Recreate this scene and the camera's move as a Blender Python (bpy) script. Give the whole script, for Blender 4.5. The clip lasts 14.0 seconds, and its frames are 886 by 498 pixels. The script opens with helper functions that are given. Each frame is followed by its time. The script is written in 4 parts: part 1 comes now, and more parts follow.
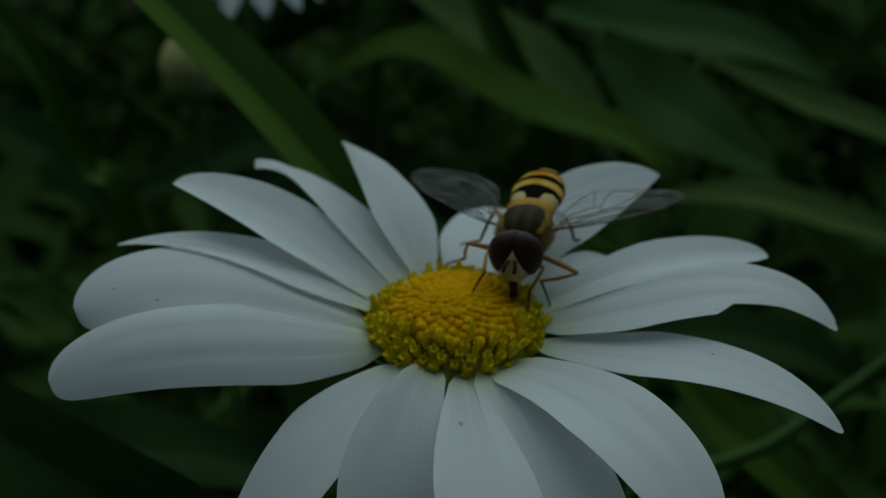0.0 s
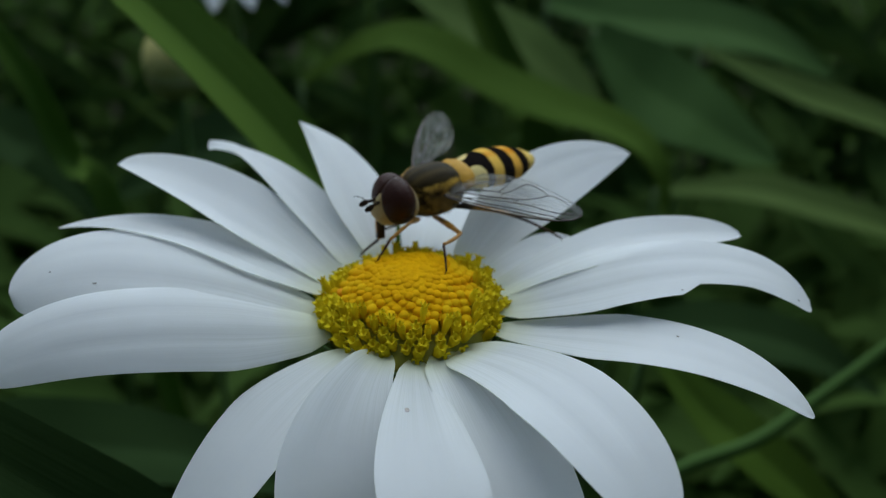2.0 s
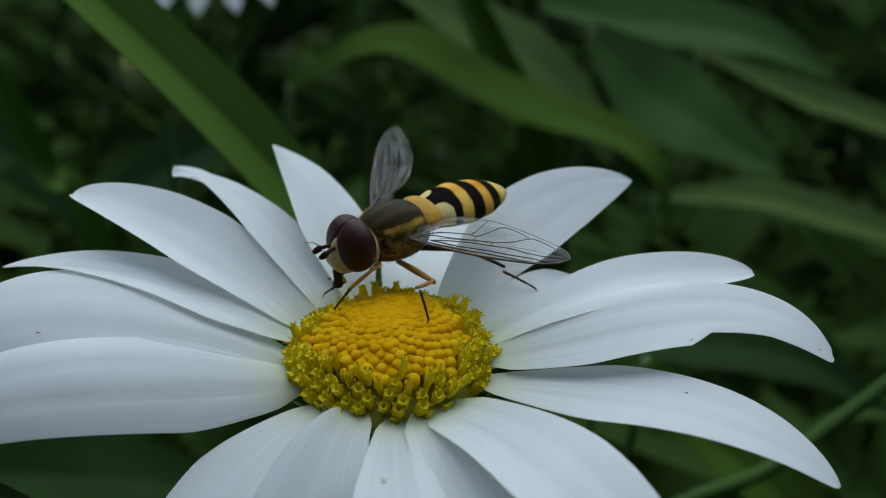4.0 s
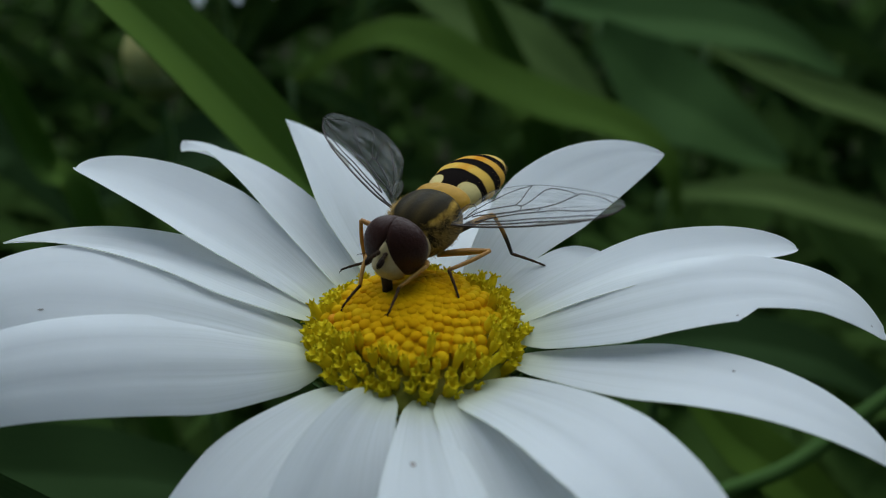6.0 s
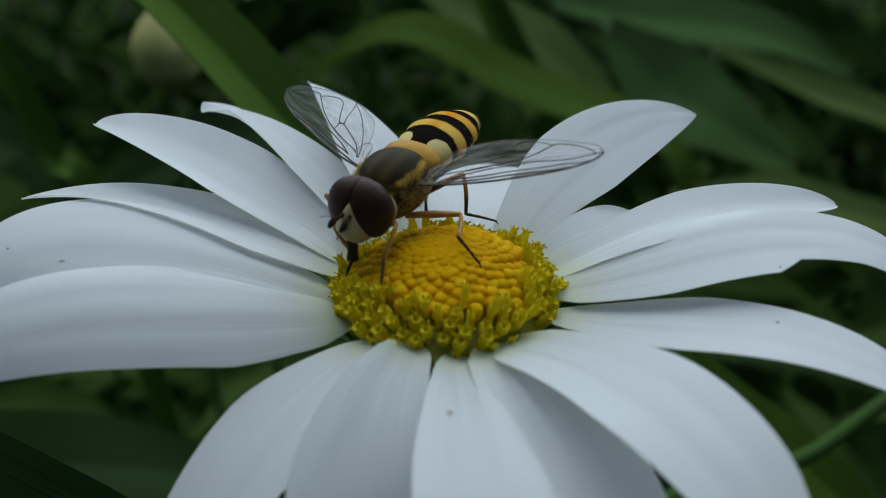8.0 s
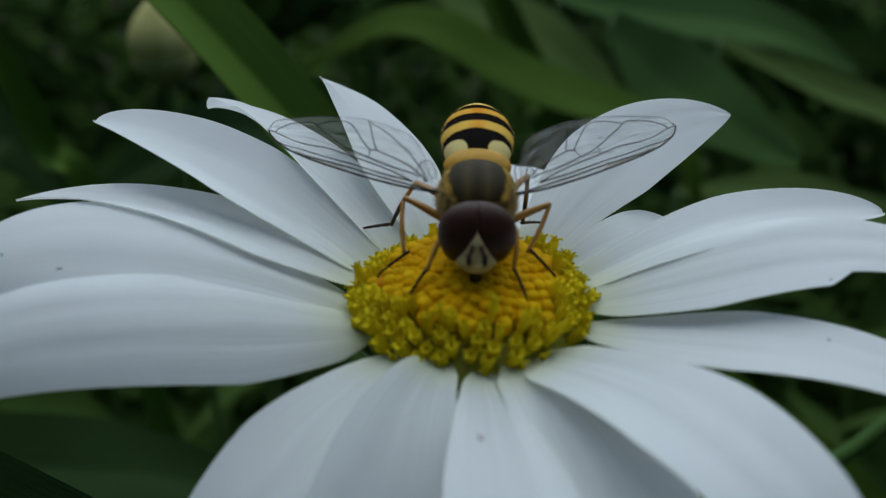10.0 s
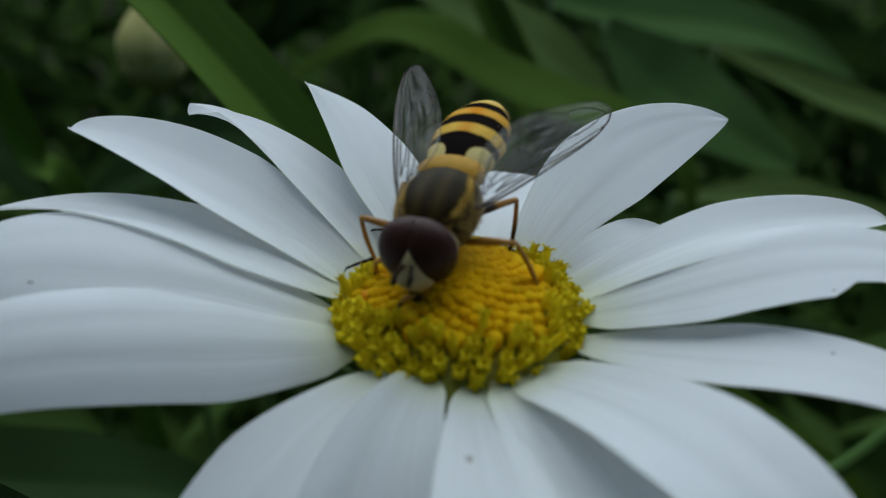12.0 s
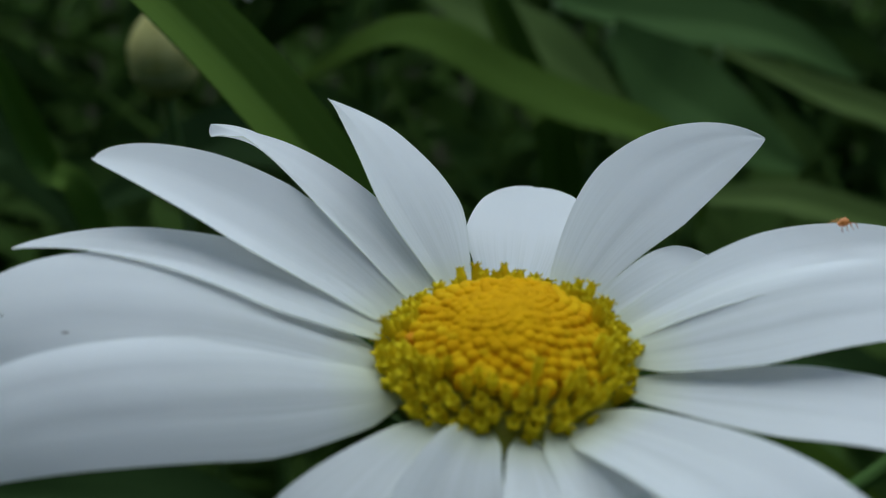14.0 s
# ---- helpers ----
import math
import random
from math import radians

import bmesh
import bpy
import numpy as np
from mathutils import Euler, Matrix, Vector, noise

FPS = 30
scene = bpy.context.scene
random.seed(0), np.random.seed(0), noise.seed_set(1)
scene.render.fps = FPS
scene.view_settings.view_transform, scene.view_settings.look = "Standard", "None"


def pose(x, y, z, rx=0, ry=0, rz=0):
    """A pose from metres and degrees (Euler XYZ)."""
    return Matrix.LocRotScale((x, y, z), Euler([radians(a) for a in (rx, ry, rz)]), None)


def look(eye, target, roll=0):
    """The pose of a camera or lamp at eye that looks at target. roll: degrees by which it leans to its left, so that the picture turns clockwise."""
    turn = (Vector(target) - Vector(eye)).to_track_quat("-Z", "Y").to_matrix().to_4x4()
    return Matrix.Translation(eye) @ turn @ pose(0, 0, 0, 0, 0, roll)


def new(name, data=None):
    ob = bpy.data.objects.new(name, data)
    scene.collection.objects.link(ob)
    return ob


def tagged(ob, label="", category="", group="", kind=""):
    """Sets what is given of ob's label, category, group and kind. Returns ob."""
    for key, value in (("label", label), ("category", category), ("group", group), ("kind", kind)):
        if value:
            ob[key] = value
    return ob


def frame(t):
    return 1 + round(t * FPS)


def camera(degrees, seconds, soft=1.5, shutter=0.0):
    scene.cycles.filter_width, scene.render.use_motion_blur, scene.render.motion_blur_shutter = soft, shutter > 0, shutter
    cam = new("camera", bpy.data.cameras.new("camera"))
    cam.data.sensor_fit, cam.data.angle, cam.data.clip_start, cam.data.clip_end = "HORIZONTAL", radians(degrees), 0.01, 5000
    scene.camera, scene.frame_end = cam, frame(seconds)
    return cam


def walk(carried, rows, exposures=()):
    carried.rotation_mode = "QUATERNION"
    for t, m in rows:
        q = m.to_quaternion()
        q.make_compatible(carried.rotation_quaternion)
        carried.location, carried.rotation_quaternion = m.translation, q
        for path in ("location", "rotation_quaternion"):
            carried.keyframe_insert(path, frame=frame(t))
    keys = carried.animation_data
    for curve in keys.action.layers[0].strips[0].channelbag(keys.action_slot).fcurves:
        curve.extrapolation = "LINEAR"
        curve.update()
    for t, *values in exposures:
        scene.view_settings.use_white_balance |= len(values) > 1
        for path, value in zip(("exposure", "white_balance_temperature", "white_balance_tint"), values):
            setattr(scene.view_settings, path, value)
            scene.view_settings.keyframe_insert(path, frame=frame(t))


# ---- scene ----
# All plan numbers are in plan units of 0.87 mm, from the middle of the daisy's disc.
U, H = 0.00087, 0.36


def at(x, y, z):
    return Vector((x * U, y * U, H + z * U))


cam = camera(40.0, 14.0, soft=1.0, shutter=0.3)
cam.data.dof.use_dof = True
cam.data.dof.focus_distance = 0.0665
cam.data.dof.aperture_fstop = 50.0
# seconds; eye in plan units; yaw, pitch, roll in degrees
PATH = [
    (0, -1.00, -77.00, 49.10, 0.00, -29.00, 0.00),
    (0.5, 0.56, -76.73, 48.52, -0.07, -28.95, 0.14),
    (1, 0.69, -76.57, 47.31, -0.06, -29.00, 0.17),
    (1.5, 2.02, -75.89, 46.30, 0.20, -28.72, 0.38),
    (2, 3.09, -74.06, 45.48, 0.28, -28.80, 0.56),
    (2.5, 3.99, -71.36, 44.51, 0.31, -29.02, 0.60),
    (2.7, 4.08, -69.78, 44.86, 0.07, -29.10, 0.58),
    (5, 3.89, -64.03, 42.16, 0.23, -28.71, 0.55),
    (5.5, 4.58, -62.70, 40.82, 0.18, -28.58, 0.71),
    (6, 2.03, -62.33, 40.04, -0.05, -28.64, 0.59),
    (6.5, 3.59, -62.78, 39.83, 0.32, -28.34, 0.61),
    (7, 1.79, -63.60, 37.83, 0.15, -28.03, 0.63),
    (7.5, 0.18, -62.35, 38.25, 0.13, -28.35, 0.78),
    (8, 0.15, -62.25, 35.81, -0.03, -27.91, 0.61),
    (8.2, -0.20, -62.01, 36.14, 0.22, -28.11, 0.68),
    (10.3, -1.60, -57.11, 34.27, -0.17, -28.22, 0.12),
    (10.5, -0.85, -56.71, 34.58, -0.02, -28.13, 0.13),
    (11, 0.91, -55.73, 34.09, -0.47, -28.40, 0.26),
    (11.5, -0.62, -55.41, 33.32, -0.56, -28.39, 0.34),
    (12, -1.19, -55.41, 33.41, -0.44, -27.95, 0.24),
    (12.5, -1.74, -54.97, 33.96, -0.71, -28.20, 0.31),
    (13, -4.33, -55.52, 34.64, -0.78, -28.08, 0.31),
    (13.5, -3.67, -55.05, 35.58, -0.82, -28.06, 0.08),
    (13.6, -3.60, -54.71, 36.17, -0.47, -28.26, 0.16),
    (13.7, -4.26, -54.46, 36.19, -0.72, -28.38, 0.02),
    (13.8, -4.30, -54.10, 36.19, -0.72, -28.42, 0.02),
    (14, -4.40, -53.90, 36.25, -0.74, -28.50, 0.0),
]
BASE = 1.08  # stops
EXPOSURES = [(t, BASE + e, 5880, tint) for t, e, tint in ((0.0, -1.3, -14), (0.1, -0.95, -10), (0.2, -0.5, -6), (0.3, -0.2, -2), (0.4, 0.0, 1), (2.7, 0.0, 1), (8.2, -0.09, 1), (10.3, -0.15, 1), (14.0, -0.05, 1))]


def eye_pose(x, y, z, yaw, pitch, roll):
    return pose(*at(x, y, z), 90 + pitch, roll, yaw)


walk(cam, [(row[0], eye_pose(*row[1:])) for row in PATH], EXPOSURES)

# ---- light: an overcast summer sky ----
world = bpy.data.worlds.new("sky")
scene.world = world
world.use_nodes = True
wn = world.node_tree.nodes
sky = wn.new("ShaderNodeTexSky")
sky.sky_type = "NISHITA"
sky.sun_disc = False
sky.sun_elevation, sky.sun_rotation = radians(82), radians(5)
world.node_tree.links.new(sky.outputs[0], wn["Background"].inputs[0])
wn["Background"].inputs[1].default_value = 0.06
sun = new("sun", bpy.data.lights.new("sun", "SUN"))
sun.data.energy, sun.data.angle, sun.data.color = 1.5, radians(95), (1.0, 0.98, 0.93)
sun.matrix_world = look((0.1, 2.7, 3), (0, 0, 0))


# ---- materials ----
def material(name, roughness=0.5, metallic=0.0, specular=0.5):
    m = bpy.data.materials.new(name)
    m.use_nodes = True
    b = m.node_tree.nodes["Principled BSDF"]
    b.inputs["Roughness"].default_value = roughness
    b.inputs["Metallic"].default_value = metallic
    b.inputs["Specular IOR Level"].default_value = specular
    return m, m.node_tree.nodes, m.node_tree.links, b


def coords(nodes, links, source, scale):
    tc, mp = nodes.new("ShaderNodeTexCoord"), nodes.new("ShaderNodeMapping")
    mp.inputs["Scale"].default_value = scale
    links.new(tc.outputs[source], mp.inputs["Vector"])
    return mp.outputs[0]


def noise_of(nodes, links, vector, scale, detail=4.0, rough=0.6):
    n = nodes.new("ShaderNodeTexNoise")
    n.inputs["Scale"].default_value, n.inputs["Detail"].default_value, n.inputs["Roughness"].default_value = scale, detail, rough
    links.new(vector, n.inputs["Vector"])
    return n.outputs["Fac"]


def ramp(nodes, links, fac, *stops):
    r = nodes.new("ShaderNodeValToRGB")
    e = r.color_ramp.elements
    while len(e) < len(stops):
        e.new(0.5)
    for i, (p, c) in enumerate(stops):
        e[i].position, e[i].color = p, (*c, 1)
    links.new(fac, r.inputs[0])
    return r.outputs[0]


def mix(nodes, links, fac, a, b, kind="MIX"):
    m = nodes.new("ShaderNodeMix")
    m.data_type, m.blend_type = "RGBA", kind
    for socket, value in ((m.inputs["Factor"], fac), (m.inputs["A"], a), (m.inputs["B"], b)):
        if isinstance(value, (int, float)):
            socket.default_value = value
        elif isinstance(value, tuple):
            socket.default_value = (*value, 1)
        else:
            links.new(value, socket)
    return m.outputs["Result"]


def bump(nodes, links, bsdf, height, strength, distance):
    b = nodes.new("ShaderNodeBump")
    b.inputs["Strength"].default_value, b.inputs["Distance"].default_value = strength, distance
    links.new(height, b.inputs["Height"])
    links.new(b.outputs[0], bsdf.inputs["Normal"])


def translucent(m, nodes, links, bsdf, colour, share):
    t, s = nodes.new("ShaderNodeBsdfTranslucent"), nodes.new("ShaderNodeMixShader")
    if isinstance(colour, tuple):
        t.inputs[0].default_value = (*colour, 1)
    else:
        links.new(colour, t.inputs[0])
    s.inputs[0].default_value = share
    links.new(bsdf.outputs[0], s.inputs[1])
    links.new(t.outputs[0], s.inputs[2])
    links.new(s.outputs[0], nodes["Material Output"].inputs[0])


def petal_material():
    m, n, l, b = material("white petal", 0.55, 0, 0.3)
    uv = coords(n, l, "UV", (1, 1, 1))
    streak = noise_of(n, l, coords(n, l, "UV", (26, 1.1, 1)), 1.0, 3)
    blotch = noise_of(n, l, coords(n, l, "UV", (2.2, 5, 1)), 1.6, 4)
    white = mix(n, l, streak, (0.87, 0.89, 0.90), (0.92, 0.93, 0.94))
    worn = mix(n, l, ramp(n, l, blotch, (0.52, (0, 0, 0)), (0.85, (0.4, 0.4, 0.4))), white, (0.80, 0.81, 0.84))
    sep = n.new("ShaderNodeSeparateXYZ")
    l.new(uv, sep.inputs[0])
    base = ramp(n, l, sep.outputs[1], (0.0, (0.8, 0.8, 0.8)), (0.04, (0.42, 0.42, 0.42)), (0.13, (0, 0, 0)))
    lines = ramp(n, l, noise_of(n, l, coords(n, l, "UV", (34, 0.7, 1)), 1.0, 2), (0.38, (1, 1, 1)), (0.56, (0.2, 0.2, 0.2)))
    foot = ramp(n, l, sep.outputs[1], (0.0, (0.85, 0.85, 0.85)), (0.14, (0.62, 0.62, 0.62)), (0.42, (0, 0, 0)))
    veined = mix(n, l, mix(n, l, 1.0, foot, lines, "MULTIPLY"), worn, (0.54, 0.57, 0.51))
    col = mix(n, l, base, veined, (0.68, 0.72, 0.30))
    l.new(col, b.inputs["Base Color"])
    bump(n, l, b, mix(n, l, 0.6, streak, blotch), 0.13, 0.0003)
    translucent(m, n, l, b, (0.93, 0.935, 0.93), 0.60)
    return m


def varied(name, low, high, roughness=0.5, scale=900.0, share=0.0, specular=0.4):
    """A colour that runs from low to high by grain, and from piece to piece."""
    m, n, l, b = material(name, roughness, 0, specular)
    grain = noise_of(n, l, coords(n, l, "Object", (1, 1, 1)), scale, 4)
    info = n.new("ShaderNodeObjectInfo")
    geo = n.new("ShaderNodeNewGeometry")
    add = n.new("ShaderNodeMath")
    add.operation = "ADD"
    l.new(info.outputs["Random"], add.inputs[0])
    l.new(geo.outputs["Random Per Island"], add.inputs[1])
    frac = n.new("ShaderNodeMath")
    frac.operation = "FRACT"
    l.new(add.outputs[0], frac.inputs[0])
    half = n.new("ShaderNodeMath")
    half.operation, half.inputs[1].default_value = "MULTIPLY_ADD", 0.55
    l.new(frac.outputs[0], half.inputs[0])
    l.new(grain, half.inputs[2])
    col = ramp(n, l, half.outputs[0], (0.35, low), (1.05, high))
    l.new(col, b.inputs["Base Color"])
    bump(n, l, b, grain, 0.3, 0.0002)
    if share:
        translucent(m, n, l, b, col, share)
    return m


def blade_material(name, low, high, ribs=22.0, share=0.25):
    m, n, l, b = material(name, 0.65, 0, 0.05)
    rib = noise_of(n, l, coords(n, l, "UV", (ribs, 0.6, 1)), 1.0, 3)
    large = noise_of(n, l, coords(n, l, "UV", (1.5, 4, 1)), 1.3, 3)
    col = mix(n, l, large, mix(n, l, rib, low, high), high)
    l.new(col, b.inputs["Base Color"])
    bump(n, l, b, rib, 0.4, 0.0003)
    translucent(m, n, l, b, col, share)
    return m


PETAL = petal_material()
BUD_FLORET = varied("closed disc floret", (0.74, 0.42, 0.0003), (0.86, 0.53, 0.0006), 0.6, 1500, 0.45, 0.02)
HALF_FLORET = varied("opening disc floret", (0.75, 0.475, 0.002), (0.86, 0.585, 0.005), 0.6, 1500, 0.45, 0.02)
OPEN_FLORET = varied("open disc floret", (0.70, 0.565, 0.008), (0.88, 0.75, 0.02), 0.6, 1500, 0.42, 0.05)
RECEPTACLE = varied("green receptacle", (0.22, 0.21, 0.01), (0.32, 0.30, 0.02), 0.6, 900)
BRACT = varied("green bract", (0.05, 0.10, 0.02), (0.12, 0.20, 0.05), 0.55, 700, 0.15)
STEM = varied("ribbed green stem", (0.05, 0.10, 0.02), (0.11, 0.18, 0.05), 0.5, 500)
SPECK = varied("brown speck", (0.20, 0.18, 0.16), (0.36, 0.33, 0.30), 0.8, 2500)
LEAF_MID = blade_material("green leaf", (0.036, 0.080, 0.016), (0.068, 0.128, 0.030))
LEAF_BRIGHT = blade_material("bright green blade", (0.10, 0.185, 0.022), (0.17, 0.275, 0.045), 22.0, 0.22)
LEAF_YELLOW = blade_material("yellow green leaf", (0.052, 0.100, 0.011), (0.082, 0.142, 0.017))
LEAF_BLUE = blade_material("blue green leaf", (0.046, 0.094, 0.022), (0.074, 0.136, 0.036))
LEAF_OLIVE = blade_material("olive leaf", (0.070, 0.118, 0.026), (0.116, 0.172, 0.044))
# darker copy of the leaf green, with the shade low down put into its colour
LEAF_SHADED = blade_material("shaded green leaf", (0.020, 0.042, 0.011), (0.036, 0.070, 0.019))
UNDERGROWTH = varied("undergrowth", (0.050, 0.094, 0.019), (0.072, 0.124, 0.027), 0.8, 60, 0.45, 0.03)
SOIL = varied("dark soil", (0.010, 0.011, 0.006), (0.026, 0.026, 0.014), 0.95, 90, 0, 0.02)


# ---- mesh helpers ----
def part(name, bm, mat, parent, label="", kind=""):
    me = bpy.data.meshes.new(name)
    bm.normal_update()
    bm.to_mesh(me)
    bm.free()
    me.materials.append(mat)
    for p in me.polygons:
        p.use_smooth = True
    ob = new(name, me)
    if parent:
        ob.parent = parent
    return tagged(ob, label, kind=kind)


def sheet(bm, rows, uvs=None):
    """A grid of points as one smooth sheet; uvs runs like rows."""
    uv = bm.loops.layers.uv.verify()
    vs = [[bm.verts.new(p) for p in row] for row in rows]
    for i in range(len(vs) - 1):
        for j in range(len(vs[0]) - 1):
            ids = ((i, j), (i, j + 1), (i + 1, j + 1), (i + 1, j))
            f = bm.faces.new([vs[a][c] for a, c in ids])
            for loop, (a, c) in zip(f.loops, ids):
                loop[uv].uv = (c / (len(vs[0]) - 1), a / (len(vs) - 1))
    return vs


def slab(bm, rows, normals, thick):
    """A sheet with thickness, closed round its edge."""
    top = sheet(bm, rows)
    low = sheet(bm, [[p - n * thick for p, n in zip(r, ns)] for r, ns in zip(rows, normals)])
    for f in {f for row in low for v in row for f in v.link_faces}:
        f.normal_flip()
    n, m = len(rows), len(rows[0])
    rim = [(0, j) for j in range(m)] + [(i, m - 1) for i in range(1, n)] + [(n - 1, j) for j in range(m - 2, -1, -1)] + [(i, 0) for i in range(n - 2, 0, -1)]
    for a, b in zip(rim, rim[1:] + rim[:1]):
        bm.faces.new((top[b[0]][b[1]], top[a[0]][a[1]], low[a[0]][a[1]], low[b[0]][b[1]]))
        for side in (top, low):
            bm.edges.get((side[a[0]][a[1]], side[b[0]][b[1]])).smooth = False


def ball(bm, centre, half, turn=None, u=16, v=10):
    """A rounded solid with half axes half."""
    m = Matrix.Translation(centre) @ (turn or Matrix()) @ Matrix.Diagonal((*half, 1))
    return bmesh.ops.create_uvsphere(bm, u_segments=u, v_segments=v, radius=1, matrix=m)["verts"]


def tube(bm, points, radii, sides=8, closed=True):
    """A tapered tube along points."""
    rings, up = [], Vector((0.3, 0.2, 1)).normalized()
    for i, p in enumerate(points):
        d = (points[min(i + 1, len(points) - 1)] - points[max(i - 1, 0)]).normalized()
        x = d.cross(up)
        if x.length < 1e-3:
            x = d.cross(Vector((1, 0, 0)))
        x.normalize()
        y = d.cross(x)
        rings.append([bm.verts.new(p + (x * math.cos(a) + y * math.sin(a)) * radii[i]) for a in (2 * math.pi * k / sides for k in range(sides))])
    for a, b in zip(rings, rings[1:]):
        for k in range(sides):
            bm.faces.new((a[k], a[(k + 1) % sides], b[(k + 1) % sides], b[k]))
    if closed:
        bm.faces.new(rings[0][::-1])
        bm.faces.new(rings[-1])
    bmesh.ops.recalc_face_normals(bm, faces=bm.faces)


def curve_through(points, count):
    """Points along a smooth line through control points."""
    ps = [Vector(p) for p in points]
    ps = [2 * ps[0] - ps[1], *ps, 2 * ps[-1] - ps[-2]]
    out = []
    for k in range(count):
        s = k / (count - 1) * (len(ps) - 3)
        i = min(int(s), len(ps) - 4)
        u, (a, b, c, d) = s - i, ps[i : i + 4]
        out.append(0.5 * (2 * b + (c - a) * u + (2 * a - 5 * b + 4 * c - d) * u * u + (3 * b - a - 3 * c + d) * u**3))
    return out


# ---- ground ----
bm = bmesh.new()
sheet(bm, [[Vector((x * 0.25, y * 0.25, 0.012 * noise.noise((x * 0.7, y * 0.7, 0)) - (0.0 if abs(x) + abs(y) < 40 else 0.1))) for x in range(-60, 61)] for y in range(-60, 61)])
tagged(part("ground", bm, SOIL, None), "dark bare soil under the meadow plants", "ground", kind="structure")
bm = bmesh.new()
sheet(bm, [[Vector((x, y, -0.06)) for x in (-900, -14, 14, 900)] for y in (-900, -14, 14, 900)])
part("ground_far", bm, SOIL, None, "dark soil reaching away", "structure")["category"] = "ground"

# ---- the daisy ----
daisy = tagged(new("daisy"), "large white daisy with a yellow disc on a green stem", "flower")


def dome(r):
    """The height of the disc, falling off at the rim."""
    return 3.2 - 0.062 * r * r - 0.30 * max(0.0, r - 4.9) ** 2 if r < 6.6 else 0.0


# azimuth, length, width, rise at base, rise at tip, sweep, twist at base, twist added, tip sharpness, base width, base height, widest at, cup, arch
PETALS = [
    (199.5, 24.6, 6.8, 15.3, -37.2, -23.1, 16.4, 19.7, 0.30, 0.50, -0.37, 0.30, -0.20, 17.3),
    (180.8, 23.6, 8.8, 25.2, -34.2, 1.3, -0.8, 19.6, 0.30, 0.47, -0.42, 0.55, -0.21, 16.2),
    (163.0, 21.8, 6.1, 20.3, -11.5, 21.0, -2.5, -14.1, 0.63, 0.33, 0.02, 0.30, 0.10, 7.3),
    (148.3, 20.6, 7.3, 16.1, 9.2, 28.3, 0.5, -8.2, 0.46, 0.35, -0.08, 0.52, 0.26, 8.5),
    (127.8, 20.8, 4.7, 17.3, -2.1, 20.4, -5.5, -22.9, 0.81, 0.50, -0.14, 0.43, 0.26, 8.8),
    (110.6, 20.3, 5.9, 19.6, -6.2, 12.4, -10.0, -23.1, 0.73, 0.30, -0.16, 0.37, 0.17, 10.0),
    (80.0, 19.2, 7.9, -4.7, -15.2, 1.7, 1.1, -3.6, 0.48, 0.51, -0.35, 0.48, 0.03, 3.7),
    (53.5, 20.2, 6.3, 19.4, -9.5, -44.3, -9.5, -20.8, 0.84, 0.39, -0.27, 0.48, 0.01, 11.0),
    (28.0, 15.5, 7.4, 23.8, -58.5, 5.3, -6.5, 0.6, 0.57, 0.43, -0.34, 0.53, 0.15, -0.2),
    (17.4, 20.1, 5.6, 21.8, -7.1, -8.8, 4.0, -6.5, 0.57, 0.45, -0.40, 0.53, 0.26, -0.5),
    (-0.3, 23.8, 6.8, 13.8, -47.5, 1.5, -4.0, -2.5, 0.30, 0.52, 0.08, 0.30, -0.01, 25.0),
    (-22.4, 23.2, 6.8, 4.4, -40.3, -5.8, 1.1, 8.4, 0.57, 0.31, -0.27, 0.38, 0.02, 22.2),
    (-56.4, 22.5, 6.3, 21.2, -36.7, -8.8, -4.8, -2.5, 0.36, 0.63, -0.40, 0.52, 0.01, 13.7),
    (-68.2, 21.9, 7.3, 8.3, -42.2, -0.3, 0.7, 0.2, 0.56, 0.45, -0.34, 0.50, 0.06, -0.2),
    (-84.8, 22.5, 6.9, 13.6, -36.9, 9.3, 12.8, -3.9, 0.51, 0.30, -0.53, 0.59, -0.07, 5.5),
    (-106.0, 18.2, 7.6, 16.2, -55.2, 22.0, 10.6, 15.3, 0.49, 0.30, -0.16, 0.59, 0.26, -13.9),
    (-129.3, 21.2, 6.9, 5.7, -49.9, 0.5, -4.8, -1.9, 0.61, 0.32, -0.42, 0.38, -0.01, -4.6),
]
TORN, BLUNT = 10, 4  # one petal has a bite out of its edge, one a blunt curled tip


def petal_frame(p, s, steps=40):
    az, length, width, e0, e1, sweep, tw0, tw1, k, b0, z0, sm, cup, arch = p
    a = radians(az)
    pos = Vector((5.9 * math.cos(a), 5.9 * math.sin(a), z0))
    n = max(1, round(s * steps))
    for i in range(n):
        u = (i + 0.5) / n * s
        e, h = radians(e0 + (e1 - e0) * u + 4 * arch * u * (1 - u)), radians(az + sweep * (u - 0.25))
        pos += Vector((math.cos(e) * math.cos(h), math.cos(e) * math.sin(h), math.sin(e))) * (length * s / n)
    e, h = radians(e0 + (e1 - e0) * s + 4 * arch * s * (1 - s)), radians(az + sweep * (s - 0.25))
    tan = Vector((math.cos(e) * math.cos(h), math.cos(e) * math.sin(h), math.sin(e)))
    side = Vector((math.sin(h), -math.cos(h), 0))
    nor = side.cross(tan)
    tw = radians(tw0 + tw1 * s)
    g = min(max(s / sm, 0), 1)
    g = 0.5 * g * g * (3 - 2 * g) + 0.5 * g
    u = min(max((s - sm) / (1 - sm), 0), 1)
    w = width / 2 * (b0 + (1 - b0) * g) * max(1 - u**2.2, 0.0) ** k
    w *= 0.5 + 0.5 * math.sin(math.pi / 2 * min(s / 0.10, 1))
    return pos, side * math.cos(tw) + nor * math.sin(tw), nor * math.cos(tw) - side * math.sin(tw), w


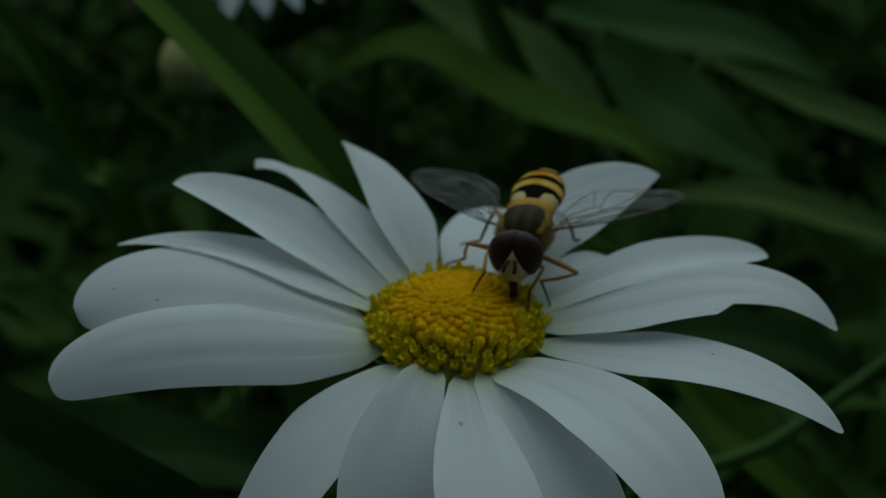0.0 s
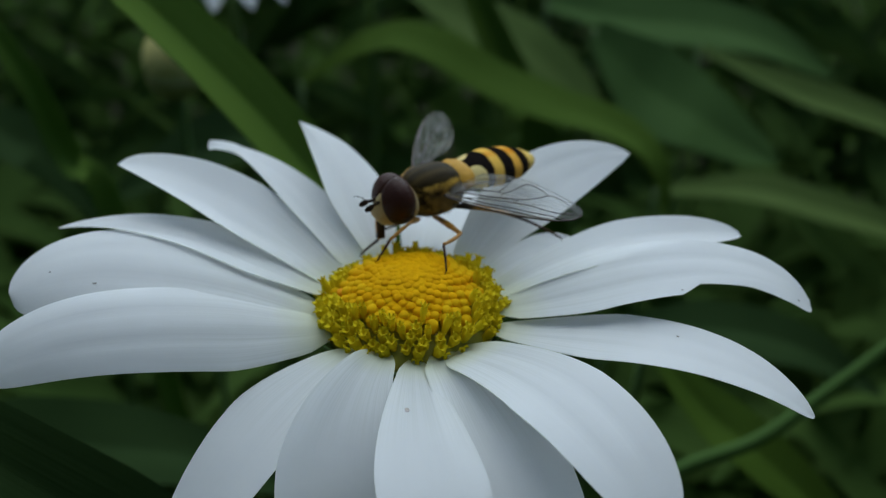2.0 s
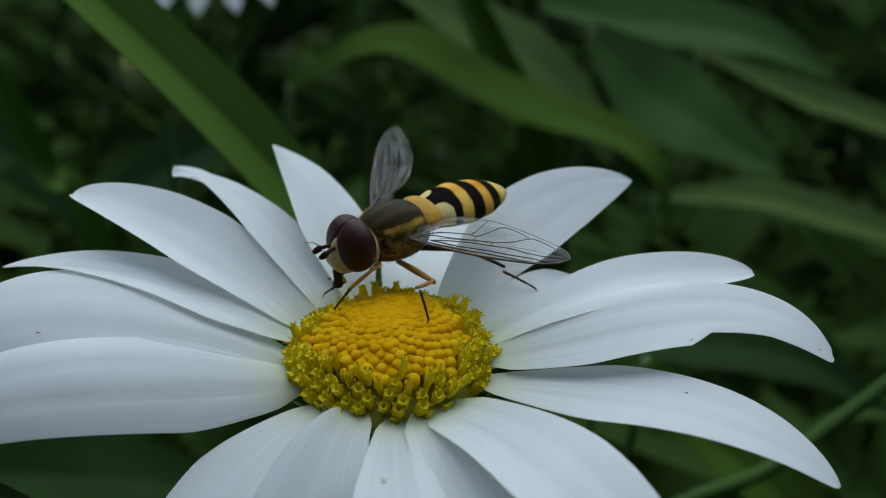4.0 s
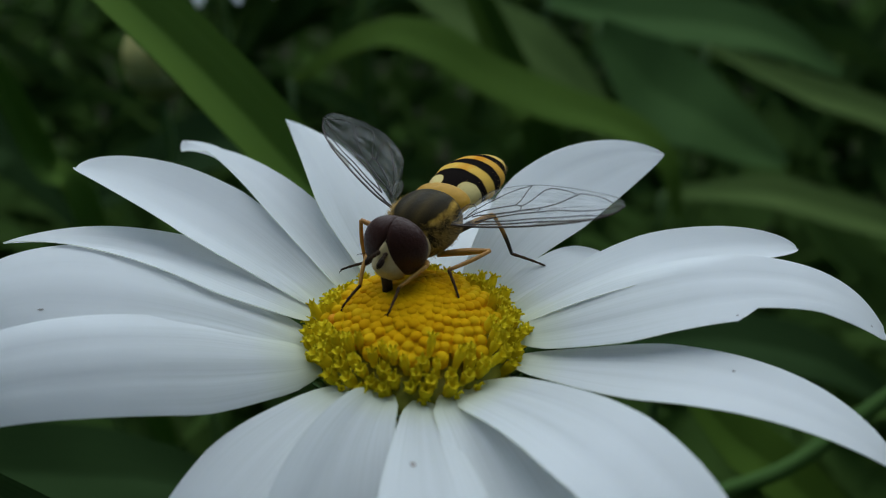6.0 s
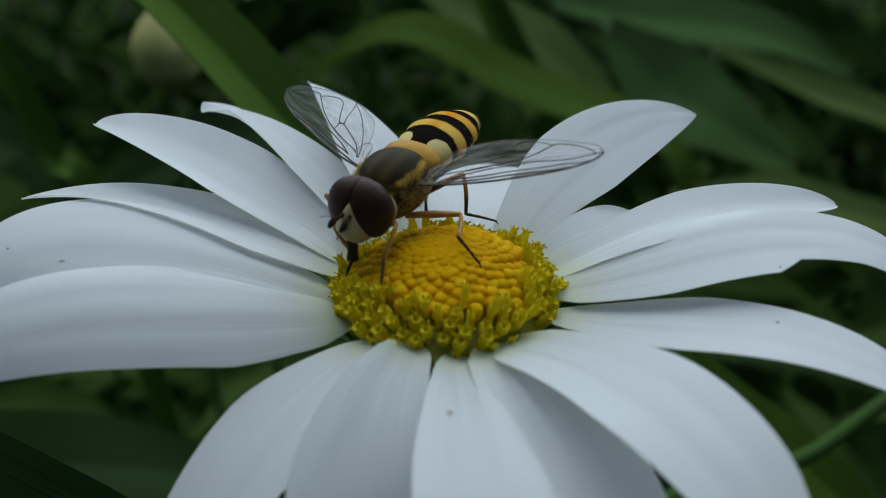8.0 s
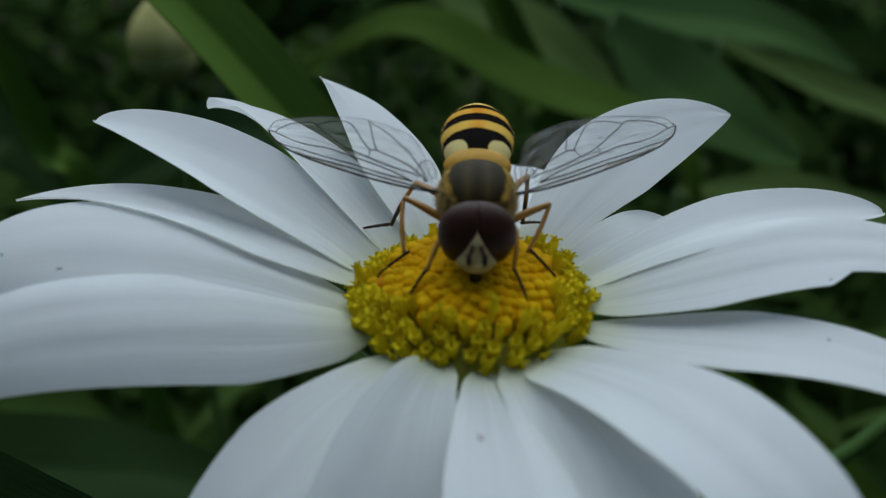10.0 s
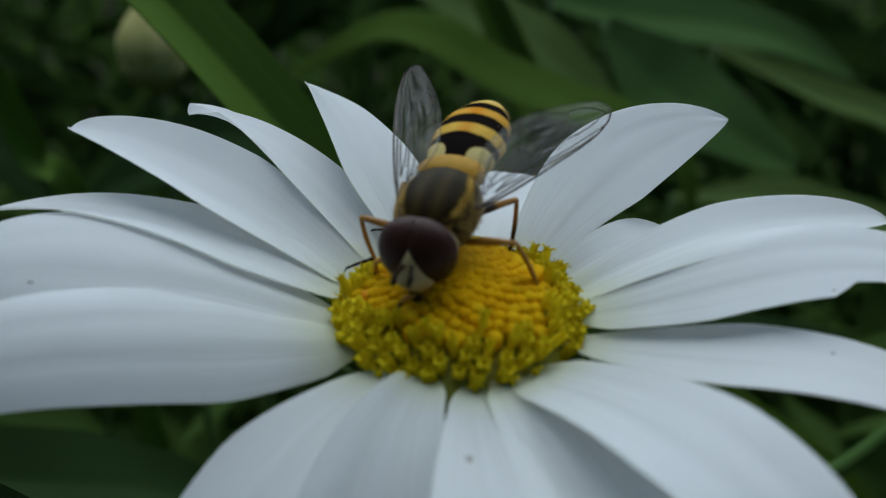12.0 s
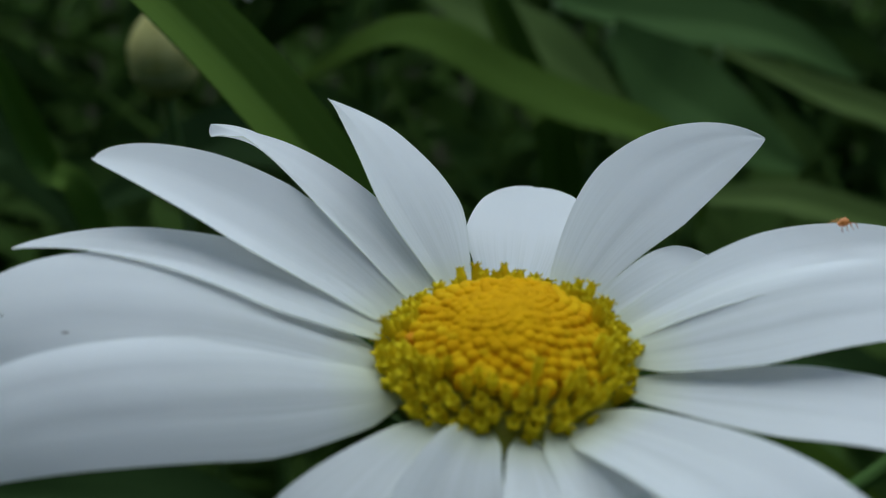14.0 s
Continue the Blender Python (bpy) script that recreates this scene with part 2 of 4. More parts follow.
def petal_point(p, s, v, index=0):
    pos, side, nor, w = petal_frame(p, s)
    if index == TORN and v > 0:
        w *= 1 - 0.34 * v * min(max((s - 0.56) / 0.04, 0), 1) * min(max((0.97 - s) / 0.2, 0), 1)
    if index == BLUNT and s > 0.8:
        w = max(w, 1.3 * max(1 - ((s - 0.90) / 0.097) ** 2, 0) ** 0.5)
        pos = pos - Vector((0, 0, 0.9)) * max(0, 0.2 - v) * min((s - 0.8) / 0.16, 1) * min(w, 1)
    groove = sum(math.exp(-(((v - c) / 0.13) ** 2)) for c in (-0.36, 0.34)) * 0.075 * min(1, 6 * s) * min(1, 3 * (1 - s))
    wave = 0.10 * noise.noise((v * 1.3 + index * 7, s * 5, index)) * s
    return pos + side * (w * v) + nor * (w * p[12] * v * v - groove + wave), nor


def petal(p, index):
    ss = [1 - (1 - i / 36) ** 1.35 for i in range(37)]
    rows, nors = [], []
    for s in ss:
        s = min(s, 0.9985)
        both = [petal_point(p, s, v, index) for v in (-1, -0.8, -0.6, -0.48, -0.36, -0.24, -0.1, 0.1, 0.22, 0.34, 0.46, 0.6, 0.8, 1)]
        rows.append([at(*q) for q, _ in both])
        nors.append([q for _, q in both])
    bm = bmesh.new()
    slab(bm, rows, nors, 0.055 * U)
    bmesh.ops.recalc_face_normals(bm, faces=bm.faces)
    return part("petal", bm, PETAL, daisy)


petals = [petal(p, i) for i, p in enumerate(PETALS)]


def speck(index, s, v, size, stretch):
    """A brown fleck lying on a petal."""
    p = PETALS[index]
    (pos, nor), (pos2, _) = petal_point(p, s, v, index), petal_point(p, s + 0.02, v, index)
    along = (pos2 - pos).normalized()
    across = nor.cross(along).normalized()
    bm = bmesh.new()
    ring = []
    for k in range(10):
        a = 2 * math.pi * k / 10
        r = size * (1 + 0.35 * noise.noise((k * 1.7, index, s * 9)))
        ring.append(bm.verts.new(at(*(pos + nor * 0.02 + along * r * stretch * math.cos(a) + across * r * math.sin(a)))))
    top = bm.verts.new(at(*(pos + nor * 0.07)))
    for k in range(10):
        bm.faces.new((top, ring[k], ring[(k + 1) % 10]))
    part("speck", bm, SPECK, petals[index])


for spec in ((14, 0.32, 0.40, 0.16, 1.6), (11, 0.56, -0.45, 0.10, 1.0), (1, 0.70, -0.5, 0.07, 2.8), (1, 0.85, -0.1, 0.07, 1.5), (9, 0.32, 0.45, 0.09, 2.5),
             (10, 0.55, 0.86, 0.06, 1.4), (10, 0.93, 0.6, 0.08, 1.2)):
    speck(*spec)

# the receptacle, with bracts round it and the stem down to the ground
bm = bmesh.new()
profile = [(0.0, dome(0) - 0.8), (2.5, dome(2.5) - 0.8), (4.5, dome(4.5) - 1.1), (5.6, dome(5.6) - 1.2), (6.1, -0.4), (6.1, -1.4), (5.2, -2.6), (3.0, -3.4), (1.3, -4.2), (0.0, -4.3)]
rings = [[bm.verts.new(at(r * math.cos(a), r * math.sin(a), z)) for a in (2 * math.pi * k / 40 for k in range(40))] for r, z in profile[1:-1]]
for a, b in zip(rings, rings[1:]):
    for k in range(40):
        bm.faces.new((a[k], a[(k + 1) % 40], b[(k + 1) % 40], b[k]))
bm.faces.new(rings[0]), bm.faces.new(rings[-1])
bmesh.ops.recalc_face_normals(bm, faces=bm.faces)
part("receptacle", bm, RECEPTACLE, daisy)
bm = bmesh.new()
tube(bm, [at(*q) for q in curve_through([(0, 0, -3.8), (1, 3, -60), (-4, 6, -180), (0, 4, -300), (2, 0, -H / U)], 30)], [1.3 * U] * 26 + [1.5 * U] * 4, 10)
part("stem", bm, STEM, daisy)
for k in range(24):
    a = 2 * math.pi * (k + 0.3 * random.random()) / 24
    d, sd = Vector((math.cos(a), math.sin(a), 0)), Vector((-math.sin(a), math.cos(a), 0))
    up = Vector((0, 0, 1))
    rows, nors = [], []
    for i in range(7):
        s = i / 6
        c = d * (3.2 + 3.9 * s) + up * (-3.2 + 2.3 * s**1.6)
        w = 0.95 * (1 - s**3) ** 0.7 + 0.02
        rows.append([at(*(c + sd * w * v + up * 0.15 * v * v)) for v in (-1, 0, 1)])
        nors.append([(d - up).normalized()] * 3)
    bm = bmesh.new()
    slab(bm, rows, nors, 0.15 * U)
    part("bract", bm, BRACT, daisy)


# disc florets in a spiral: closed ones in the middle, open tubes with five lobes round the edge
def bud_floret():
    bm = bmesh.new()
    rings = [[bm.verts.new((r * U * math.cos(a), r * U * math.sin(a), z * U)) for a in (2 * math.pi * k / 8 for k in range(8))] for r, z in ((0.50, -0.3), (0.54, 0.15), (0.52, 0.32), (0.40, 0.46), (0.18, 0.52))]
    for a, b in zip(rings, rings[1:]):
        for k in range(8):
            bm.faces.new((a[k], a[(k + 1) % 8], b[(k + 1) % 8], b[k]))
    bm.faces.new(rings[-1])
    return bm


def open_floret(tall, flare):
    """A swollen tube with a waist, five spreading lobes and a hollow throat."""
    bm = bmesh.new()
    spec = [(0.24, -0.4), (0.33, tall * 0.2), (0.40, tall * 0.45), (0.36, tall * 0.66), (0.29, tall * 0.82)]
    rings = [[bm.verts.new((r * U * math.cos(a), r * U * math.sin(a), z * U)) for a in (2 * math.pi * k / 10 for k in range(10))] for r, z in spec]
    last = []
    for k in range(10):
        a, lobe = 2 * math.pi * k / 10, k % 2 == 0
        r, z = (0.31 + flare, tall * 1.0) if lobe else (0.29, tall * 0.86)
        last.append(bm.verts.new((r * U * math.cos(a), r * U * math.sin(a), z * U)))
    rings.append(last)
    for r, z in ((0.19, 0.80), (0.10, 0.55)):
        rings.append([bm.verts.new((r * U * math.cos(a), r * U * math.sin(a), tall * z * U)) for a in (2 * math.pi * k / 10 for k in range(10))])
    for a, b in zip(rings, rings[1:]):
        for k in range(10):
            bm.faces.new((a[k], a[(k + 1) % 10], b[(k + 1) % 10], b[k]))
    for k in range(0, 10, 2):  # lobe tips turned down
        a = 2 * math.pi * k / 10
        tip = bm.verts.new(((0.31 + flare * 1.8) * U * math.cos(a), (0.31 + flare * 1.8) * U * math.sin(a), tall * 0.92 * U))
        bm.faces.new((last[k], last[(k + 1) % 10], tip))
        bm.faces.new((last[(k - 1) % 10], last[k], tip))
    return bm


def mesh_of(name, bm, mat):
    me = bpy.data.meshes.new(name)
    bm.to_mesh(me)
    bm.free()
    me.materials.append(mat)
    for p in me.polygons:
        p.use_smooth = True
    return me


BUD_MESH = mesh_of("closed_floret", bud_floret(), BUD_FLORET)
OPENING = mesh_of("opening_floret", open_floret(1.25, 0.03), OPEN_FLORET)
OPEN_MESHES = [mesh_of("open_floret", open_floret(h, f), OPEN_FLORET) for h, f in ((1.3, 0.12), (1.45, 0.15), (1.2, 0.14), (1.4, 0.07))]
HALF_MESH = mesh_of("closed_floret", bud_floret(), HALF_FLORET)
ODD = varied("orange floret", (0.74, 0.30, 0.003), (0.80, 0.36, 0.008), 0.6, 1500, 0.2, 0.1)
ODD_MESH = mesh_of("closed_floret", bud_floret(), ODD)
N_FLORETS, INNER = 385, 110
inner = bmesh.new()
for i in range(N_FLORETS):
    r = 6.2 * ((i + 0.5) / N_FLORETS) ** 0.72 + random.uniform(-0.04, 0.04)
    a = i * math.pi * (3 - math.sqrt(5)) + random.uniform(-0.10, 0.10) / max(r, 0.5)
    x, y = r * math.cos(a), r * math.sin(a)
    edge = min(max((r - 4.0) / 0.9, 0), 1)
    lean = Vector((x, y, 0)).normalized() * min(0.72, 0.06 * r + 0.26 * max(0, r - 4.8)) + Vector((0, 0, 1))
    lean += Vector((random.uniform(-1, 1), random.uniform(-1, 1), 0)) * (0.03 + 0.13 * edge)
    rr = r + random.uniform(-0.6, 0.6)
    shut = rr < 4.9
    if shut:
        size = 0.57 * max(r, 0.3) ** 0.2 * random.uniform(0.86, 1.10)
        tall = 0.35 + 0.85 * min(1, r / 4.2)
        foot = dome(r) + 0.05 - 0.52 * size * tall + random.uniform(-0.09, 0.12) * min(1, r / 3)
    else:
        size = random.uniform(0.90, 1.10)
        tall = random.uniform(0.75, 1.0)
        foot = dome(r) + 0.38 - 1.3 * size * tall + random.uniform(-0.12, 0.15)
        if random.random() < 0.18:  # some stand out as slim posts
            size, tall = 0.74 * size, 1.5 * tall
            foot += random.uniform(0.35, 0.7)
    m = Matrix.Translation(at(x, y, foot)) @ lean.to_track_quat("Z", "Y").to_matrix().to_4x4() @ Matrix.Rotation(random.uniform(0, 6), 4, "Z") @ Matrix.Diagonal((size, size, size * tall, 1))
    if i < INNER:
        before = len(inner.verts)
        inner.from_mesh(BUD_MESH)
        inner.verts.ensure_lookup_table()
        bmesh.ops.transform(inner, matrix=m, verts=inner.verts[before:])
        continue
    me = BUD_MESH if rr < 3.6 else HALF_MESH if shut else OPENING if rr < 5.2 else random.choice(OPEN_MESHES)
    if min(math.hypot(x + 3.5, y + 2.7), math.hypot(x + 4.7, y + 0.5)) < 0.30:
        me = ODD_MESH
    ob = new("open_floret" if me is OPENING or me in OPEN_MESHES else "closed_floret", me)
    ob.parent = daisy
    ob.matrix_basis = m
caps = [[inner.verts.new(at(r * math.cos(a), r * math.sin(a), dome(r) + h)) for a in (2 * math.pi * k / 48 for k in range(48))] for r, h in ((0.3, 0.03), (1.0, 0.03), (1.8, 0.02), (2.6, -0.03), (3.4, -0.08), (4.1, -0.12), (4.8, -0.18))]
inner.faces.new(caps[0])
for a, b in zip(caps, caps[1:]):
    for k in range(48):
        inner.faces.new((a[k], b[k], b[(k + 1) % 48], a[(k + 1) % 48]))
part("disc_middle", inner, BUD_FLORET, daisy, "tightly packed closed florets at the disc's middle", "stuff")

# the two-armed style at the foot of each petal
for i, p in enumerate(PETALS):
    pos, nor = petal_point(p, 0.03, 0.0, i)
    out = Vector((math.cos(radians(p[0])), math.sin(radians(p[0])), 0))
    across = Vector((-out.y, out.x, 0))
    bm = bmesh.new()
    foot, top = pos + Vector((0, 0, -0.1)), pos + out * 0.12 + Vector((0, 0, 0.32))
    tube(bm, [at(*foot), at(*top)], [0.2 * U, 0.13 * U], 6)
    for sgn in (-1, 1):
        tube(bm, [at(*top), at(*(top + across * 0.28 * sgn + Vector((0, 0, 0.12)))), at(*(top + across * 0.38 * sgn - Vector((0, 0, 0.05))))], [0.1 * U, 0.09 * U, 0.05 * U], 5)
    part("style", bm, OPEN_FLORET, daisy)

# ---- the hoverfly: its own space has x ahead, y to its left, z up ----
def fly_part_material(name, kind):
    m, n, l, b = material(name, 0.7 if kind == "abdomen" else 0.45, 0, 0.0 if kind == "abdomen" else 0.04)
    b.inputs["Metallic"].default_value = 0.0 if kind == "abdomen" else 0.1
    pos = coords(n, l, "Object", (1 / U, 1 / U, 1 / U))
    wob = noise_of(n, l, pos, 1.6, 3)
    sep = n.new("ShaderNodeSeparateXYZ")
    l.new(pos, sep.inputs[0])
    fine = noise_of(n, l, pos, 9.0, 4)

    def calc(op, a, c, d=0.0):
        q = n.new("ShaderNodeMath")
        q.operation = op
        for s, val in zip(q.inputs, (a, c, d)):
            if isinstance(val, (int, float)):
                s.default_value = val
            else:
                l.new(val, s)
        return q.outputs[0]

    yellow = mix(n, l, fine, (0.56, 0.33, 0.045), (0.68, 0.45, 0.10))
    black = (0.010, 0.008, 0.007)
    side_on = calc("ABSOLUTE", sep.outputs[1], 0)
    if kind == "abdomen":
        u = calc("MULTIPLY", calc("ADD", sep.outputs[0], 2.3), -1 / 7.3)
        y2 = calc("MULTIPLY", sep.outputs[1], sep.outputs[1])
        u = calc("ADD", calc("MULTIPLY_ADD", y2, 0.009, u), calc("MULTIPLY", calc("SUBTRACT", wob, 0.5), 0.03))
        w, k = (1, 1, 1), (0, 0, 0)
        band = ramp(n, l, u, (0, k), (0.345, k), (0.36, w), (0.455, w), (0.475, k), (0.60, k), (0.615, w), (0.70, w), (0.72, k), (0.825, k), (0.84, w))
        du = calc("DIVIDE", calc("SUBTRACT", calc("MULTIPLY_ADD", side_on, -0.02, u), 0.115), 0.12)
        dy = calc("DIVIDE", calc("SUBTRACT", side_on, 1.55), 1.02)
        spots = ramp(n, l, calc("ADD", calc("MULTIPLY", du, du), calc("MULTIPLY", dy, dy)), (0.85, w), (1.08, k))
        mask = mix(n, l, 1.0, band, spots, "ADD")
        # the bands turn orange towards the middle of the back, the tip is paler
        rust = ramp(n, l, calc("ADD", side_on, calc("MULTIPLY", wob, 0.8)), (0.45, (0.75, 0.75, 0.75)), (1.1, k))
        late = ramp(n, l, u, (0.52, k), (0.6, (0.45, 0.45, 0.45)), (0.75, (0.45, 0.45, 0.45)), (0.8, k))
        rust = mix(n, l, 1.0, rust, ramp(n, l, u, (0.72, w), (0.8, k)), "MULTIPLY")
        warm = mix(n, l, mix(n, l, 1.0, rust, late, "ADD"), yellow, (0.55, 0.23, 0.02))
        warm = mix(n, l, ramp(n, l, u, (0.82, k), (0.9, (0.8, 0.8, 0.8))), warm, (0.58, 0.45, 0.15))
        pale = mix(n, l, spots, warm, mix(n, l, fine, (0.56, 0.45, 0.17), (0.66, 0.55, 0.25)))
        col = mix(n, l, mask, black, pale)
    else:
        back = coords(n, l, "Object", (1 / (3.3 * U), 1 / (2.02 * U), 0))
        ln = n.new("ShaderNodeVectorMath")
        ln.operation = "LENGTH"
        l.new(back, ln.inputs[0])
        edge = ramp(n, l, calc("ADD", ln.outputs["Value"], calc("MULTIPLY", calc("SUBTRACT", wob, 0.5), 0.16)), (0.73, (0, 0, 0)), (0.86, (1, 1, 1)))
        stripes = ramp(n, l, calc("PINGPONG", calc("ADD", calc("MULTIPLY_ADD", wob, 0.25, sep.outputs[1]), 0.45), 0.55), (0.0, (0.036, 0.025, 0.006)), (0.30, (0.022, 0.015, 0.004)), (0.55, (0.014, 0.010, 0.003)))
        honey = mix(n, l, ramp(n, l, mix(n, l, 0.5, fine, wob), (0.36, (0, 0, 0)), (0.60, (1, 1, 1))), (0.20, 0.11, 0.014), (0.60, 0.37, 0.06))
        flank = mix(n, l, ramp(n, l, wob, (0.46, (0, 0, 0)), (0.66, (1, 1, 1))), (0.024, 0.017, 0.007), (0.22, 0.14, 0.03))
        side = mix(n, l, ramp(n, l, calc("MULTIPLY", sep.outputs[2], 0.5), (0.50, (1, 1, 1)), (0.68, (0, 0, 0))), honey, flank)
        col = mix(n, l, edge, stripes, side)
    l.new(col, b.inputs["Base Color"])
    bump(n, l, b, fine, 0.35, 0.00008)
    return m


ABDOMEN = fly_part_material("banded abdomen", "abdomen")
THORAX = fly_part_material("bronze thorax", "thorax")
EYE = varied("maroon eye", (0.020, 0.007, 0.004), (0.038, 0.013, 0.008), 0.42, 6000, 0, 0.15)
FACE = varied("pale yellow face", (0.34, 0.25, 0.10), (0.50, 0.40, 0.20), 0.5, 1600)
SCUTELLUM = varied("honey scutellum", (0.34, 0.18, 0.014), (0.50, 0.28, 0.035), 0.42, 2500, 0.15, 0.1)
AMBER = varied("amber leg", (0.30, 0.13, 0.014), (0.46, 0.23, 0.036), 0.4, 2500)
DARKLEG = varied("dark leg", (0.018, 0.011, 0.006), (0.06, 0.032, 0.015), 0.55, 2500, 0, 0.08)


def hind_leg(name, stops):
    """Amber and black along a leg's piece."""
    m, n, l, b = material(name, 0.4, 0, 0.3)
    sep = n.new("ShaderNodeSeparateXYZ")
    l.new(coords(n, l, "Object", (1 / (3.3 * U), 1, 1)), sep.inputs[0])
    grain = noise_of(n, l, coords(n, l, "Object", (1, 1, 1)), 2500, 3)
    fac = ramp(n, l, sep.outputs[0], *[(p, (v, v, v)) for p, v in stops])
    l.new(mix(n, l, fac, (0.022, 0.014, 0.008), mix(n, l, grain, (0.28, 0.12, 0.014), (0.44, 0.22, 0.036))), b.inputs["Base Color"])
    return m


HIND_THIGH = hind_leg("black and amber thigh", ((0.5, 0), (0.62, 1)))
HIND_SHIN = hind_leg("amber and black shin", ((0.3, 1), (0.6, 0)))
MOUTH = varied("dark mouthpart", (0.014, 0.009, 0.006), (0.042, 0.026, 0.015), 0.6, 2500, 0, 0.06)
HAIR = varied("golden hair", (0.26, 0.15, 0.03), (0.48, 0.32, 0.09), 0.6, 2500)
VEIN = varied("wing vein", (0.016, 0.010, 0.007), (0.045, 0.028, 0.016), 0.5, 2500)


def membrane():
    """Clear skin with pale patches painted as sheen, smoky at the root and in the cell before the tip of the front
    edge.
    """
    m, n, l, b = material("wing membrane", 0.25, 0.0, 0.6)
    pos = coords(n, l, "Object", (1, 1, 1))
    grain = noise_of(n, l, pos, 900, 3)
    sep = n.new("ShaderNodeSeparateXYZ")
    l.new(coords(n, l, "UV", (1, 1, 1)), sep.inputs[0])
    chord = ramp(n, l, sep.outputs[0], (0.05, (1, 1, 1)), (0.10, (0, 0, 0)))
    span = ramp(n, l, sep.outputs[1], (0.0, (0.7, 0.7, 0.7)), (0.18, (0.1, 0.1, 0.1)), (0.50, (0, 0, 0)), (0.55, (0.85, 0.85, 0.85)), (0.80, (0.7, 0.7, 0.7)), (0.86, (0, 0, 0)))
    smoky = mix(n, l, 1.0, chord, span, "MULTIPLY")
    l.new(mix(n, l, smoky, mix(n, l, grain, (0.80, 0.80, 0.78), (0.90, 0.89, 0.86)), (0.10, 0.065, 0.03)), b.inputs["Base Color"])
    bump(n, l, b, noise_of(n, l, coords(n, l, "UV", (9, 2.5, 1)), 1.0, 3), 0.5, 0.0006)
    t, s = n.new("ShaderNodeBsdfTransparent"), n.new("ShaderNodeMixShader")
    l.new(mix(n, l, smoky, (0.98, 0.98, 0.98), (0.78, 0.70, 0.55)), t.inputs[0])
    # uneven pale share, painted as patches of reflected sky
    highlights = ramp(n, l, noise_of(n, l, coords(n, l, "UV", (5, 2, 1)), 1.4, 3), (0.38, (0.04, 0.04, 0.04)), (0.66, (0.30, 0.30, 0.30)))
    l.new(mix(n, l, smoky, highlights, (0.55, 0.55, 0.55)), s.inputs[0])
    milk, both = n.new("ShaderNodeBsdfTranslucent"), n.new("ShaderNodeMixShader")
    milk.inputs[0].default_value = (0.90, 0.89, 0.86, 1)
    both.inputs[0].default_value = 0.5
    l.new(b.outputs[0], both.inputs[1])
    l.new(milk.outputs[0], both.inputs[2])
    l.new(t.outputs[0], s.inputs[1])
    l.new(both.outputs[0], s.inputs[2])
    l.new(s.outputs[0], n["Material Output"].inputs[0])
    return m


MEMBRANE = membrane()
fly = tagged(new("hoverfly"), "hoverfly with a black and yellow banded abdomen and clear wings", "insect")


def fv(x, y, z):
    return Vector((x * U, y * U, z * U))


def rounded(name, mat, balls, parent=None, label="", u=24, v=14):
    bm = bmesh.new()
    for centre, half, turn in balls:
        ball(bm, fv(*centre), [h * U for h in half], pose(0, 0, 0, *turn), u, v)
    return part(name, bm, mat, parent or fly, label)


# thorax, a little boxy, and the scutellum behind it
bm = bmesh.new()
ball(bm, Vector(), (1, 1, 1), None, 32, 20)
for vert in bm.verts:
    c = vert.co
    q = Vector((math.copysign(abs(c.x) ** 0.86, c.x), math.copysign(abs(c.y) ** 0.9, c.y), math.copysign(abs(c.z) ** 0.92, c.z)))
    vert.co = fv(q.x * 2.6, q.y * (2.12 - 0.15 * q.x), q.z * 1.88 + 0.08)
part("thorax", bm, THORAX, fly, "bronze thorax with honey margins")
bm = bmesh.new()
ball(bm, fv(-2.3, 0, 0.72), [1.2 * U, 1.9 * U, 0.80 * U], pose(0, 0, 0, 0, 10, 0), 24, 12)
part("scutellum", bm, SCUTELLUM, fly)

# abdomen as overlapping rings
def belly(u):
    w = 2.04 * max(math.sin(math.pi * (0.12 + 0.865 * u)), 0.0) ** 0.58
    return -2.3 - 7.3 * u, w, 0.58 * w, 0.5 - 0.32 * u * u


for a, b in ((0.0, 0.10), (0.09, 0.34), (0.33, 0.60), (0.59, 0.82), (0.81, 1.0)):
    rows = []
    for i in range(9):
        s = i / 8
        x, w, h, z = belly(a + (b - a) * s)
        swell = 1 + 0.035 * math.sin(math.pi * min(s * 1.15, 1)) - 0.02 * (s > 0.95)
        rows.append([fv(x, w * swell * math.cos(t), z + h * swell * math.sin(t)) for t in (2 * math.pi * k / 28 for k in range(29))])
    bm = bmesh.new()
    sheet(bm, rows)
    bmesh.ops.remove_doubles(bm, verts=bm.verts, dist=1e-7)
    if b == 1.0:
        bmesh.ops.holes_fill(bm, edges=bm.edges, sides=40)
    bmesh.ops.recalc_face_normals(bm, faces=bm.faces)
    part("tergite", bm, ABDOMEN, fly)

# head: two eyes that meet on top, a pale wedge of a face below them
head = rounded("head", FACE, [((2.42, 0, 0.0), (0.64, 1.86, 1.42), (0, 0, 0))], label="pale yellow face")
bm = bmesh.new()
for vert in ball(bm, Vector(), (1, 1, 1), None, 24, 18):
    q = vert.co
    taper = 0.30 + 0.70 * min(max((0.80 - q.z) / 1.25, 0), 1)
    vert.co = fv(3.62 + (1.36 + 0.16 * math.exp(-(((q.z + 0.25) / 0.25) ** 2)) - 0.10 * max(q.z, 0)) * math.copysign(abs(q.x) ** 0.8, q.x), 1.30 * taper * q.y, -0.22 + 1.56 * q.z)
part("face", bm, FACE, head)
